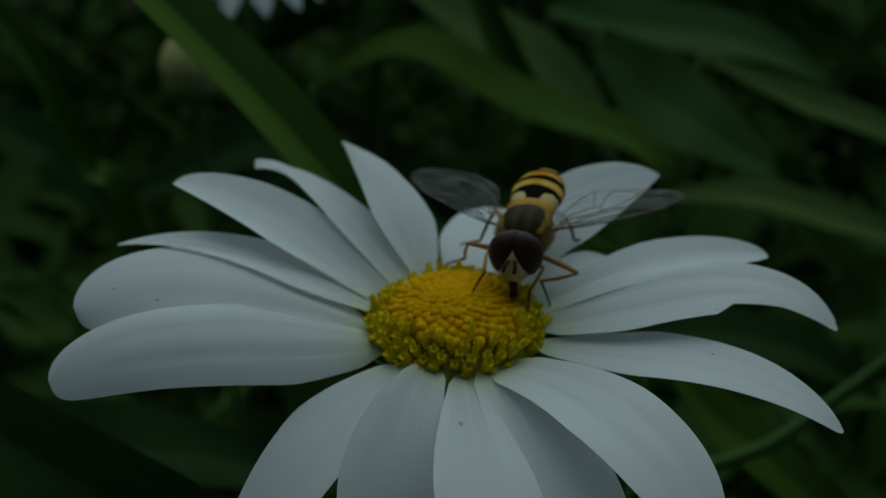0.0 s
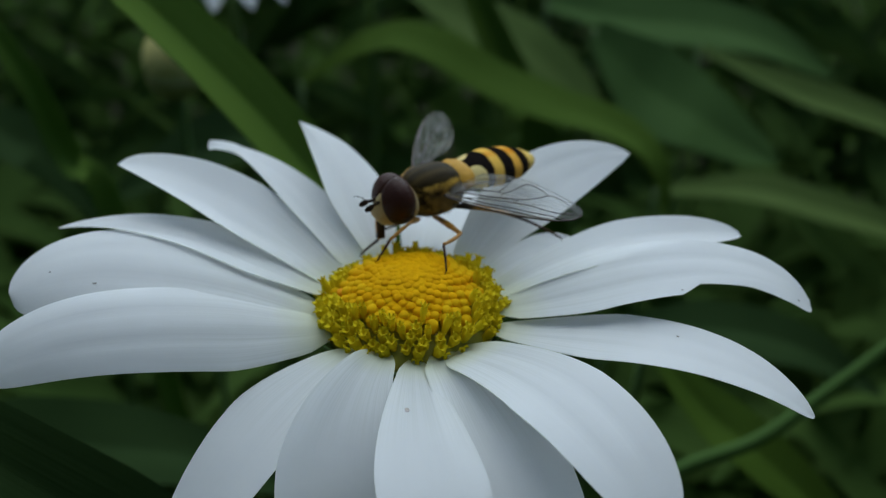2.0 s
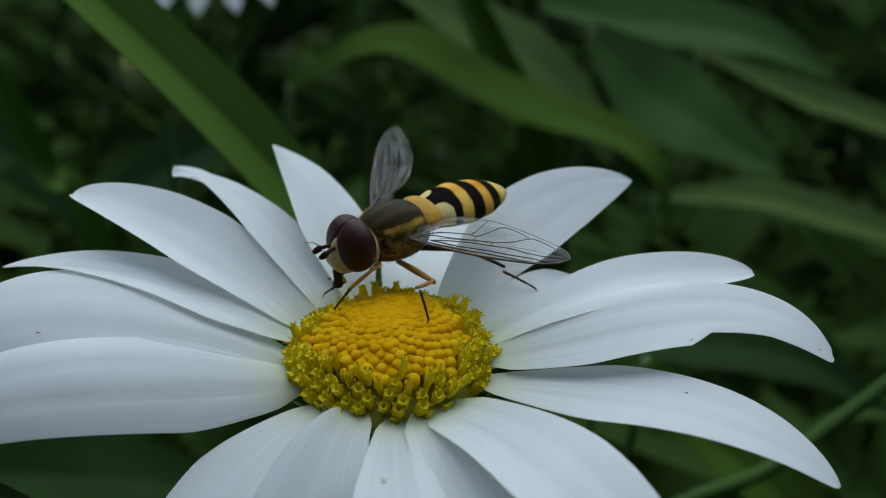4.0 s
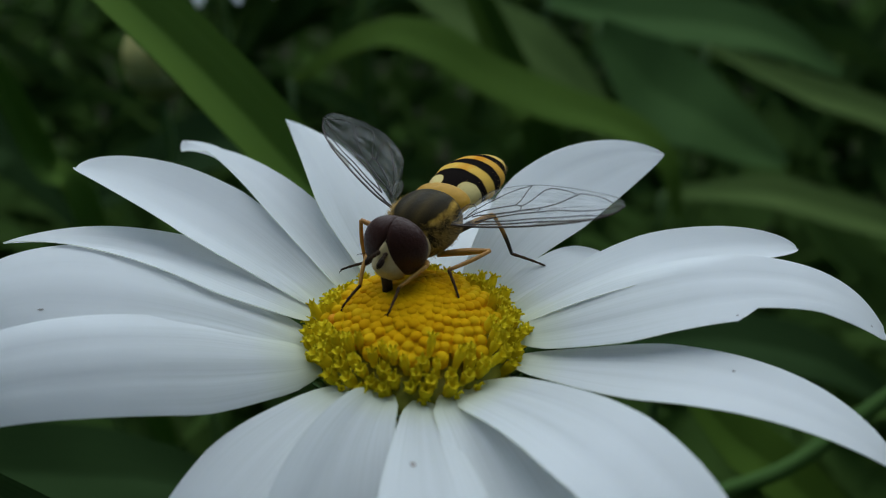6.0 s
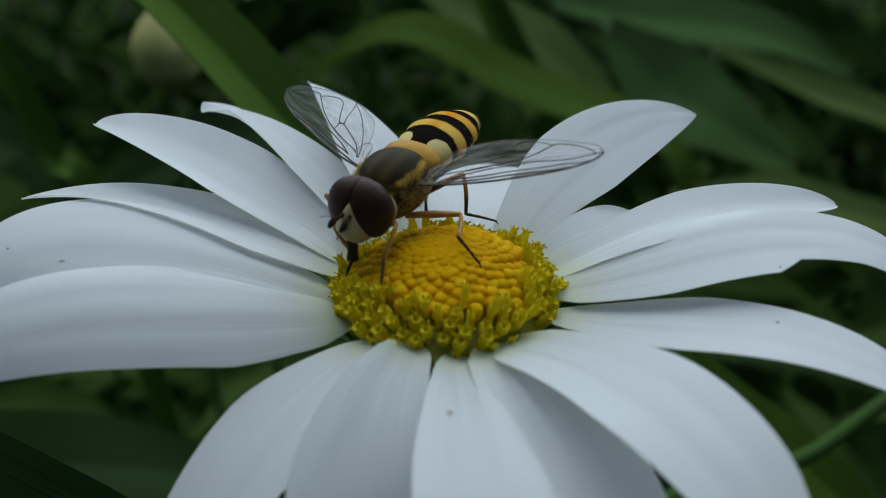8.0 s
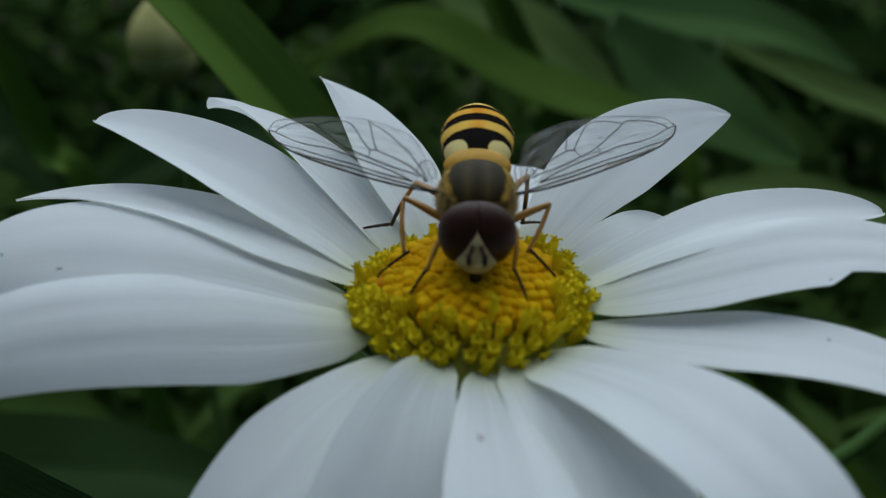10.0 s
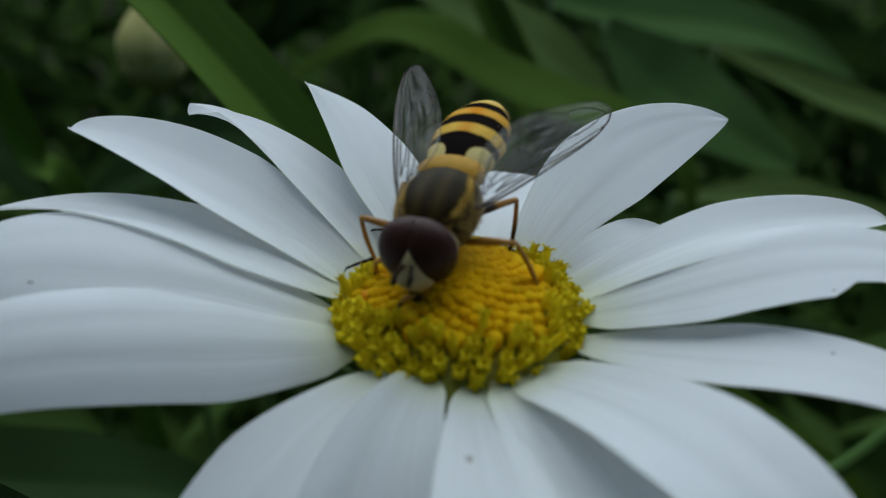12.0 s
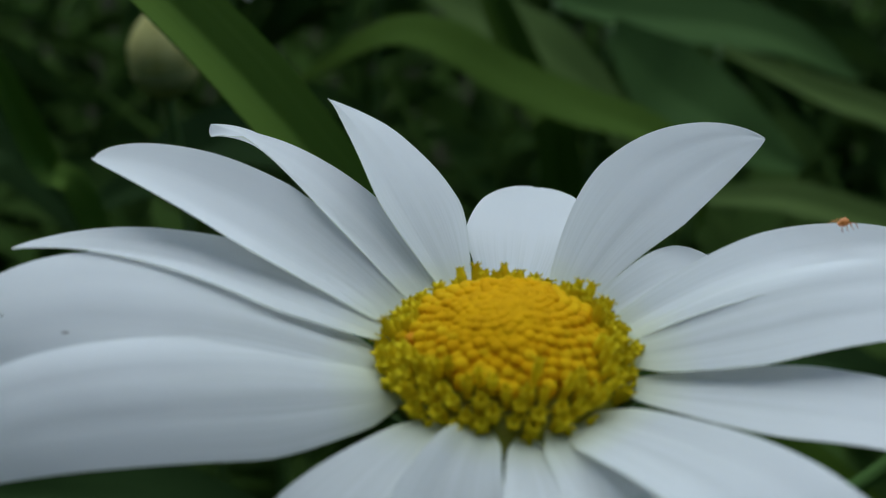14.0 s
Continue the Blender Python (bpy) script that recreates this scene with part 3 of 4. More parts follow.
for sgn in (-1, 1):
    bm = bmesh.new()
    for vert in ball(bm, Vector(), (1, 1, 1), None, 36, 22):
        q = vert.co
        z = 0.36 + 1.72 * q.z
        inner = 0.006 + 0.40 * min(max(1.15 - z, 0.0), 2.2)  # the eyes part below the brow
        y = inner + (2.06 - inner) * max(q.y * sgn, 0.0) ** 0.92
        vert.co = fv(3.25 + 1.34 * q.x - 0.12 * q.z * q.x, y * sgn, z)
    bmesh.ops.remove_doubles(bm, verts=bm.verts, dist=1e-7)
    bmesh.ops.recalc_face_normals(bm, faces=bm.faces)
    part("eye", bm, EYE, head)
    an = rounded("antenna", MOUTH, [((4.85, 0.24 * sgn, 0.46), (0.22, 0.14, 0.15), (0, 0, 0)), ((5.15, 0.30 * sgn, 0.44), (0.22, 0.13, 0.14), (0, 8, 0)), ((5.62, 0.40 * sgn, 0.33), (0.42, 0.17, 0.25), (0, 14, 0))], head, u=10, v=6)
    bm = bmesh.new()
    tube(bm, [fv(5.4, 0.38 * sgn, 0.50), fv(5.8, 0.56 * sgn, 0.85), fv(6.35, 0.70 * sgn, 0.98)], [0.035 * U, 0.025 * U, 0.012 * U], 5)
    part("arista", bm, MOUTH, an)
bm = bmesh.new()
ball(bm, fv(4.50, 0, 0.38), [0.26 * U, 0.26 * U, 0.26 * U], None, 10, 6)
tube(bm, [fv(4.66, 0, 0.2), fv(4.86, 0, -0.3)], [0.12 * U, 0.1 * U], 6)
part("face_stripe", bm, AMBER, head)
bm = bmesh.new()
tube(bm, [fv(4.2, 0, -1.0), fv(4.35, 0, -1.6), fv(4.3, 0, -2.2), fv(4.35, 0, -2.75)], [0.42 * U, 0.34 * U, 0.30 * U, 0.36 * U], 8)
part("proboscis", bm, MOUTH, head)

# fine golden hair over thorax, scutellum and the abdomen's edge
bm = bmesh.new()
rng = random.Random(5)


def bristle(p, d, length, r=0.018):
    d = d.normalized()
    x = d.orthogonal().normalized() * r
    y = d.cross(x)
    a = [bm.verts.new(fv(*(p + q))) for q in (x, -0.5 * x + 0.87 * y, -0.5 * x - 0.87 * y)]
    tip = bm.verts.new(fv(*(p + d * length)))
    for k in range(3):
        bm.faces.new((a[k], a[(k + 1) % 3], tip))


for k in range(6500):
    d = Vector((rng.gauss(0, 1), rng.gauss(0, 1.3), rng.gauss(0, 0.8))).normalized()
    if d.x > 0.92 or d.z > 0.58 or (d.z < -0.3 and rng.random() < 0.5):
        continue
    p = Vector((d.x * 2.55, d.y * 2.06, d.z * 1.84 + 0.08))
    bristle(p, d + Vector((-0.3, rng.uniform(-0.3, 0.3), rng.uniform(-0.2, 0.3))), rng.uniform(0.15, 0.42), 0.012)
for k in range(500):
    u, t = rng.uniform(0.02, 0.99), rng.choice((0, math.pi)) + rng.gauss(0, 0.45)
    x, w, h, z = belly(u)
    bristle(Vector((x, w * math.cos(t), z + h * math.sin(t))), Vector((-0.6, math.cos(t), 0.5 * math.sin(t))), rng.uniform(0.10, 0.22), 0.012)
part("hair", bm, HAIR, fly, "fine golden hair", "stuff")


# wings
# share of the span; the front edge before the wing's axis; the chord behind the front edge
OUTLINE = [(0.0, 0.12, 0.35), (0.06, 0.25, 0.75), (0.12, 0.38, 2.2), (0.18, 0.48, 2.9), (0.25, 0.56, 3.15), (0.36, 0.66, 3.3), (0.45, 0.72, 3.3), (0.55, 0.76, 3.1), (0.65, 0.80, 2.85),
           (0.75, 0.82, 2.5), (0.86, 0.74, 1.95), (0.945, 0.50, 1.3), (0.98, 0.28, 0.75), (1.0, 0.0, 0.10)]
SPAN = 11.3


def wing_point(s, f):
    i = next((k for k in range(1, len(OUTLINE)) if s <= OUTLINE[k][0]), len(OUTLINE) - 1)
    a, b = OUTLINE[i - 1], OUTLINE[i]
    u = (s - a[0]) / (b[0] - a[0])
    lead, chord = a[1] + (b[1] - a[1]) * u, a[2] + (b[2] - a[2]) * u
    return Vector((SPAN * s, lead - chord * f, 0.12 * math.sin(11 * f + 3 * s) * math.sin(math.pi * s) * (1 - 0.4 * f)))


# thickness, then points as shares of span and chord
VEINS = {
    "costa": (0.085, (0.0, 0.02), (0.15, 0.005), (0.3, 0.005), (0.5, 0.005), (0.7, 0.005), (0.86, 0.005), (0.96, 0.01), (0.995, 0.3)),
    "margin": (0.022, (0.995, 0.3), (0.96, 0.99), (0.86, 0.992), (0.7, 0.992), (0.5, 0.992), (0.3, 0.992), (0.2, 0.992), (0.12, 0.99), (0.05, 0.98)),
    "radius": (0.065, (0.0, 0.2), (0.10, 0.09), (0.3, 0.08), (0.5, 0.085), (0.68, 0.06), (0.84, 0.01)),
    "sub_radius": (0.05, (0.15, 0.16), (0.3, 0.14), (0.5, 0.15), (0.65, 0.14), (0.8, 0.14), (0.93, 0.04)),
    "fork": (0.05, (0.15, 0.16), (0.25, 0.22), (0.40, 0.26), (0.52, 0.28), (0.64, 0.33), (0.75, 0.31), (0.86, 0.34), (0.985, 0.45)),
    "media": (0.045, (0.12, 0.34), (0.25, 0.30), (0.41, 0.34), (0.52, 0.42), (0.64, 0.62), (0.72, 0.80), (0.75, 0.86), (0.86, 0.83), (0.93, 0.62), (0.95, 0.43)),
    "link": (0.04, (0.52, 0.28), (0.525, 0.42)),
    "cubitus": (0.045, (0.08, 0.40), (0.2, 0.44), (0.36, 0.52), (0.40, 0.50), (0.47, 0.70), (0.546, 0.90), (0.65, 0.88), (0.72, 0.80)),
    "cross_link": (0.04, (0.40, 0.50), (0.41, 0.34)),
    "branch": (0.04, (0.36, 0.52), (0.40, 0.76), (0.43, 0.98)),
    "anal": (0.04, (0.07, 0.55), (0.18, 0.68), (0.30, 0.84), (0.43, 0.97)),
    "spurious": (0.018, (0.2, 0.26), (0.4, 0.31), (0.6, 0.40), (0.78, 0.52)),
}


def wing():
    rows = [[fv(*wing_point(min(max(i / 48, 0.004), 0.998), j / 12)) for j in range(13)] for i in range(49)]
    bm = bmesh.new()
    sheet(bm, rows)
    w = part("wing", bm, MEMBRANE, fly, "clear wing with dark veins")
    for r, *pts in VEINS.values():
        bm = bmesh.new()
        line = curve_through([(s, f, 0) for s, f in pts], 26)
        tube(bm, [fv(*wing_point(min(max(q.x, 0.004), 0.995), min(max(q.y, 0.004), 0.994))) for q in line], [0.85 * r * U * (1 - 0.3 * i / 25) for i in range(26)], 5)
        part("vein", bm, VEIN, w)
    # the rounded lobe behind the wing's root
    rows = []
    for i in range(11):
        t = math.pi * i / 10
        rows.append([fv(1.0 + 0.62 * q * math.cos(t), -0.45 - 0.95 * q * math.sin(t), 0.10 - 0.22 * q * q) for q in (0.02, 0.35, 0.7, 1.0)])
    bm = bmesh.new()
    sheet(bm, rows)
    part("lobe", bm, MEMBRANE, w, "milky rounded lobe at the wing's root")
    bm = bmesh.new()
    tube(bm, [row[-1] for row in rows], [0.022 * U] * 11, 4)
    part("vein", bm, VEIN, w)
    return w


wing_left, wing_right = wing(), wing()

# legs: hip in the fly's space, lengths of thigh, shin and foot
HIPS = {"lf": (1.6, 0.9, -1.6), "lm": (0.3, 1.1, -1.65), "lh": (-1.1, 1.0, -1.2), "rf": (1.6, -0.9, -1.6), "rm": (0.3, -1.1, -1.65), "rh": (-1.1, -1.0, -1.2)}
BONES = {"f": (2.1, 2.1, 1.8), "m": (3.3, 3.1, 2.1), "h": (3.3, 3.2, 2.7)}


def bone(name, length, r0, r1, r2, mat, foot=False):
    bm = bmesh.new()
    n = 9
    pts = [fv(length * i / (n - 1), 0, (0.10 * math.sin(math.pi * i / (n - 1)) if not foot else 0.06 * math.sin(2.2 * i / (n - 1)))) for i in range(n)]
    rad = [U * (r0 + (r1 - r0) * min(2 * i / (n - 1), 1) if i < n / 2 else r1 + (r2 - r1) * (2 * i / (n - 1) - 1)) for i in range(n)]
    if foot:
        rad = [q * (1.0 if i % 2 else 0.78) for i, q in enumerate(rad)]
    tube(bm, pts, rad, 7)
    if foot:
        for sgn in (-1, 1):
            tube(bm, [fv(length, 0, 0), fv(length + 0.14, 0.09 * sgn, -0.03), fv(length + 0.18, 0.1 * sgn, -0.12)], [0.04 * U, 0.03 * U, 0.012 * U], 4)
    return part(name, bm, mat, fly)


LEGS = {}
for key in HIPS:
    a, b, c = BONES[key[1]]
    hind = key[1] == "h"
    LEGS[key] = (bone("thigh", a, 0.18, 0.24, 0.15, HIND_THIGH if hind else AMBER), bone("shin", b, 0.12, 0.145, 0.11, HIND_SHIN if hind else AMBER), bone("foot", c, 0.115, 0.10, 0.07, DARKLEG, True))


# ---- the small orange mite on a petal ----
ORANGE = varied("orange mite", (0.50, 0.16, 0.03), (0.75, 0.30, 0.07), 0.5, 3000)
mite = tagged(new("mite"), "tiny orange mite crawling over a white petal", "mite")
bm = bmesh.new()
ball(bm, fv(0, 0, 0.35), [0.5 * U, 0.36 * U, 0.33 * U], None, 14, 8)
ball(bm, fv(0.45, 0, 0.3), [0.2 * U, 0.2 * U, 0.18 * U], None, 8, 6)
part("body", bm, ORANGE, mite)
for k in range(8):
    sgn, x = (-1 if k % 2 else 1), 0.4 - 0.26 * (k // 2)
    bm = bmesh.new()
    tube(bm, [fv(x, 0.2 * sgn, 0.3), fv(x * 1.7, 0.55 * sgn, 0.42), fv(x * 2.2, 0.85 * sgn, 0.0)], [0.05 * U, 0.04 * U, 0.02 * U], 5)
    part("leg", bm, ORANGE, mite)
for piece in mite.children:
    piece.data.transform(Matrix.Scale(0.68, 4))


# ---- plants behind ----
FACING = Vector((0, -0.55, 0.83))


def ribbon(points, width, fold=0.25, taper=(0.35, 0.0), count=26, facing=FACING):
    """A leaf blade along a line, folded at its midrib; taper: share of the width at each end."""
    line = curve_through(points, count)
    rows, nors = [], []
    for i, p in enumerate(line):
        s = i / (count - 1)
        d = (line[min(i + 1, count - 1)] - line[max(i - 1, 0)]).normalized()
        side = d.cross(facing).normalized()
        nor = side.cross(d)
        w = width / 2 * (taper[0] + (1 - taper[0]) * min(1, s / 0.3)) * (1 if taper[1] == 1 else max(0.02, min(1, (1 - s) / 0.45)) ** 0.6)
        rows.append([at(*(p + side * w * v - nor * (fold * w * (1 - abs(v))) + nor * 0.05 * width * noise.noise((s * 4, v, width)))) for v in (-1, -0.5, -0.06, 0, 0.06, 0.5, 1)])
        nors.append([nor] * 7)
    bm = bmesh.new()
    slab(bm, rows, nors, 0.22 * U)
    bmesh.ops.recalc_face_normals(bm, faces=bm.faces)
    return bm


FLOOR = -H / U


def grass_blade(points, width, mat, label, fold=0.25, facing=FACING, count=34):
    """A long blade that rises from the ground."""
    thing = tagged(new("grass"), label, "grass", "grass blades behind the daisy")
    part("blade", ribbon(points, width, fold, (0.6, 0.0), count, facing), mat, thing)
    return thing


def leaf(points, width, mat, label, fold=0.2, root=None, facing=FACING):
    """A leaf on a stalk that comes up from the ground."""
    thing = tagged(new("leaf"), label, "leaf", "meadow leaves behind the daisy")
    part("blade", ribbon(points, width, fold, (0.25, 0.0), 26, facing), mat, thing)
    a = Vector(points[0])
    b = Vector(root or (a.x - 8, a.y + 12, FLOOR))
    bm = bmesh.new()
    tube(bm, [at(*q) for q in curve_through([a, a.lerp(b, 0.15) + Vector((-2, 2, 0)), a.lerp(b, 0.5), b], 14)], [0.7 * U] * 14, 7)
    part("stalk", bm, STEM, thing)
    return thing


grass_blade([(25, 110, FLOOR), (16, 84, -140), (1, 72, -50), (-8, 65, -29), (-14.4, 60, -16), (-21.1, 55, -4), (-29, 50, 8), (-41, 45, 24), (-53, 40, 40), (-65, 34, 54)], 8.3, LEAF_BRIGHT, "broad folded green grass blade leaning behind the daisy", 0.34)
grass_blade([(-30, 150, FLOOR), (-50, 135, -160), (-59, 125, -59), (-64, 120, -43), (-67, 115, -26), (-73, 110, -9), (-80, 104, 10)], 5.0, LEAF_BRIGHT, "narrow dim green grass blade behind the daisy")
leaf([(-30, 176, -50), (-14, 172, -39), (-2, 170, -39), (11, 167, -46), (24, 162, -50), (36, 156, -52), (44, 150, -57), (46.5, 146, -68)], 9.5, LEAF_YELLOW, "long arching yellow-green leaf bending over", 0.06)
grass_blade([(40, 200, FLOOR), (32, 194, -160), (24, 190, -72), (19, 190, -60), (12, 190, -44), (5, 190, -28), (-6, 188, 0)], 9.5, LEAF_YELLOW, "upright green grass blade behind the arching leaf")
leaf([(-14, 208, -33), (3, 206, -43), (13, 204, -48), (23, 202, -53), (34, 198, -63), (41, 192, -76)], 15.0, LEAF_OLIVE, "broad dim green leaf behind the arching one", 0.1)
leaf([(40, 230, -57), (55, 228, -71), (70, 226, -80), (90, 224, -92)], 27, LEAF_BLUE, "broad blue-green leaf in the shade", 0.15)
leaf([(54, 201, -89), (77, 198, -87), (94, 196, -91), (119, 194, -99), (138, 192, -112)], 9.5, LEAF_OLIVE, "long olive green leaf arching over")
leaf([(70, 241, -66), (96, 240, -77), (113, 240, -83), (136, 240, -93), (156, 238, -108)], 10.0, LEAF_OLIVE, "olive green leaf lying behind the others")
leaf([(30, 70, -48), (39, 65, -57), (46, 62, -62), (58, 60, -74), (68, 58, -88)], 8.0, LEAF_YELLOW, "yellow-green leaf below the daisy's petals")
grass_blade([(8, 35, FLOOR), (5, 30, -150), (-2, 18, -60), (-9, 8, -36), (-16.8, 0, -26.9), (-25, 0, -19.7), (-34.3, 0, -11.8), (-43.4, 0, -3.7), (-52, 0, 4), (-62, 0, 14)], 9.6, LEAF_SHADED, "broad shaded green grass blade below the daisy's petals", 0.18, FACING, 44)
leaf([(32, 120, -79), (51, 120, -78), (70, 120, -83), (86, 120, -94)], 11.0, LEAF_SHADED, "dim shaded green leaf under the petals")
leaf([(-78, 64, -58), (-62, 62, -59), (-48, 62, -60), (-34, 62, -62), (-18, 62, -69)], 13.0, LEAF_SHADED, "dim shaded leaf under the petals")
leaf([(-112, 172, -50), (-92, 170, -60), (-85, 170, -66), (-74, 168, -82)], 13.0, LEAF_SHADED, "dark leaf in the shade of the meadow")
leaf([(-68, 152, -66), (-49, 150, -54), (-37, 150, -51), (-20, 148, -58)], 14.0, LEAF_SHADED, "dim green leaf behind the daisy's petals")
leaf([(30, 262, -60), (59, 260, -63), (89, 258, -68), (112, 256, -80)], 18.0, LEAF_BLUE, "broad dim leaf far behind the daisy")
thing = tagged(new("grass"), "thin bent green grass stalk beside the daisy", "grass")
stalk = bmesh.new()
tube(stalk, [at(*q) for q in curve_through([(24, 30, FLOOR), (18, 38, -140), (21, 42, -60), (30, 45, -52), (41, 50, -51), (50, 55, -48), (62, 60, -41), (84, 68, -24)], 40)], [0.95 * U] * 40, 8)
part("stalk", stalk, LEAF_MID, thing)

# a daisy bud still closed
bud = tagged(new("daisy_bud"), "closed white daisy bud in its green cup", "flower bud")
BUD_AT = Vector((-47.3, 135, -31.4))
WHITE_BUD = varied("bud white", (0.55, 0.50, 0.13), (0.70, 0.65, 0.24), 0.6, 500, 0.2)
GREEN_BUD = varied("bud green", (0.20, 0.21, 0.06), (0.30, 0.30, 0.10), 0.6, 500)
for k in range(12):
    a = 2 * math.pi * k / 12
    d, sd = Vector((math.cos(a), math.sin(a), 0)), Vector((-math.sin(a), math.cos(a), 0))
    rows, nors = [], []
    for i in range(8):
        s = i / 7
        rad = 5.6 * math.sin(math.pi * (0.36 + 0.56 * s)) ** 0.8
        rows.append([at(*(BUD_AT + d * rad * (1 - 0.04 * v * v) + sd * v * rad * 0.33 + Vector((0, 0, -0.8 + 9.2 * s)))) for v in (-1, -0.5, 0, 0.5, 1)])
        nors.append([d] * 5)
    bm = bmesh.new()
    slab(bm, rows, nors, 0.2 * U)
    bmesh.ops.recalc_face_normals(bm, faces=bm.faces)
    part("petal", bm, WHITE_BUD, bud)
bm = bmesh.new()
ball(bm, at(*(BUD_AT + Vector((0, 0, -1.2)))), [5.5 * U, 5.5 * U, 4.8 * U], None, 24, 14)
part("cup", bm, GREEN_BUD, bud)
bm = bmesh.new()
tube(bm, [at(*q) for q in curve_through([BUD_AT + Vector((0, 0, -4)), BUD_AT + Vector((1, 3, -60)), (-42, 150, FLOOR)], 16)], [0.9 * U] * 16, 8)
part("stem", bm, STEM, bud)

# another daisy further back
far = tagged(new("daisy"), "white daisy further back among the grass", "flower")
FAR_AT = Vector((-42, 168, -18.6))
for k in range(15):
    a = 2 * math.pi * (k + 0.2) / 15
    d, sd = Vector((math.cos(a), math.sin(a), 0)), Vector((-math.sin(a), math.cos(a), 0))
    rows, nors = [], []
    for i in range(9):
        s = i / 8
        w = 2.6 * (0.4 + 0.6 * min(1, 2 * s)) * max(1 - max(0, (s - 0.5) / 0.5) ** 2.2, 0.02) ** 0.5
        rows.append([at(*(FAR_AT + d * (4.5 + 13 * s) + sd * w * v + Vector((0, 0, 1.5 * s - 9 * s * s + 0.2 * v * v)))) for v in (-1, -0.4, 0, 0.4, 1)])
        nors.append([Vector((0, 0, 1))] * 5)
    bm = bmesh.new()
    slab(bm, rows, nors, 0.2 * U)
    bmesh.ops.recalc_face_normals(bm, faces=bm.faces)
    part("petal", bm, PETAL, far)
bm = bmesh.new()
ball(bm, at(*FAR_AT), [5.2 * U, 5.2 * U, 2.0 * U], None, 24, 12)
part("disc", bm, BUD_FLORET, far, "yellow disc")
bm = bmesh.new()
tube(bm, [at(*q) for q in curve_through([FAR_AT + Vector((0, 0, -1)), FAR_AT + Vector((3, 4, -120)), (-34, 130, FLOOR)], 16)], [1.1 * U] * 16, 8)
part("stem", bm, STEM, far)


# ---- undergrowth: countless leaves and grasses between the plants, taller unseen growth all round added as shade ----
def undergrowth():
    rng = np.random.default_rng(11)
    verts, faces = [], []

    def one(p, d, nor, length, width):
        side = np.cross(d, nor)
        side /= np.linalg.norm(side) + 1e-9
        b = len(verts)
        for s, w, sag in ((0, 0.15, 0), (0.3, 0.85, 0.02), (0.65, 0.9, 0.1), (1.0, 0.06, 0.28)):
            c = p + d * length * s - np.array([0, 0, sag * length])
            verts.extend((c - side * width * w / 2, c - nor * width * 0.12, c + side * width * w / 2))
        for r in range(3):
            for q in range(2):
                i = b + 3 * r + q
                faces.append((i, i + 1, i + 4, i + 3))

    def top(x, y):
        low = -85 - 0.22 * max(y, 0)
        # unseen tall growth behind the eye, beside and beyond, added to block sky light
        tall = 290 * min(max((y - 360) / 120, 0), 1) + 230 * min(max((abs(x) - 150 - 0.30 * max(y, 0)) / 80, 0), 1) + 430 * min(max((-y - 115) / 70, 0), 1)
        return low + tall

    for _ in range(21000):
        x, y = rng.uniform(-420, 420), rng.uniform(-520, 620)
        if abs(x) < 60 and -150 < y < 20:
            continue
        h = top(x, y)
        z = h - abs(rng.normal(0, 55)) - (190 if y < 160 and abs(x) < 130 else 0)
        if z < FLOOR + 10:
            continue
        az = rng.uniform(0, 2 * np.pi)
        el = rng.uniform(-0.5, 0.9)
        d = np.array([np.cos(az) * np.cos(el), np.sin(az) * np.cos(el), np.sin(el)])
        nor = rng.normal(0, 0.5, 3) + np.array([0, -0.3, 1])
        nor -= d * (nor @ d)
        nor /= np.linalg.norm(nor)
        length = rng.uniform(22, 64)
        one(np.array([x, y, z]), d, nor, length, rng.uniform(0.12, 0.34) * length)
    for _ in range(1500):
        x, y = rng.uniform(-420, 420), rng.choice((rng.uniform(60, 620), rng.uniform(-520, -260)))
        h = top(x, y) + rng.uniform(-20, 30)
        lean = rng.normal(0, 0.22, 2)
        d = np.array([lean[0], lean[1], 1.0])
        d /= np.linalg.norm(d)
        length = (h - FLOOR) / d[2]
        one(np.array([x, y, FLOOR]) - d * 0, d, np.array([0, -1.0, 0.1]), length * 0.95, rng.uniform(2.5, 6))
    for _ in range(9000):
        x, y = rng.uniform(-3200, 3200), rng.uniform(-3200, 3200)
        if abs(x) < 400 and -500 < y < 600:
            continue
        lean = rng.normal(0, 0.35, 2)
        d = np.array([lean[0], lean[1], 1.0])
        d /= np.linalg.norm(d)
        az = rng.uniform(0, 2 * np.pi)
        one(np.array([x, y, FLOOR - 15]), d, np.array([np.cos(az), np.sin(az), 0.1]), rng.uniform(150, 420), rng.uniform(5, 16))
    me = bpy.data.meshes.new("undergrowth")
    me.from_pydata([tuple(at(*p)) for p in verts], [], faces)
    me.materials.append(UNDERGROWTH)
    for p in me.polygons:
        p.use_smooth = True
    return tagged(new("undergrowth", me), "dense dark green meadow leaves and grasses, taller ones out of view added for shade", "undergrowth", kind="stuff")


undergrowth()

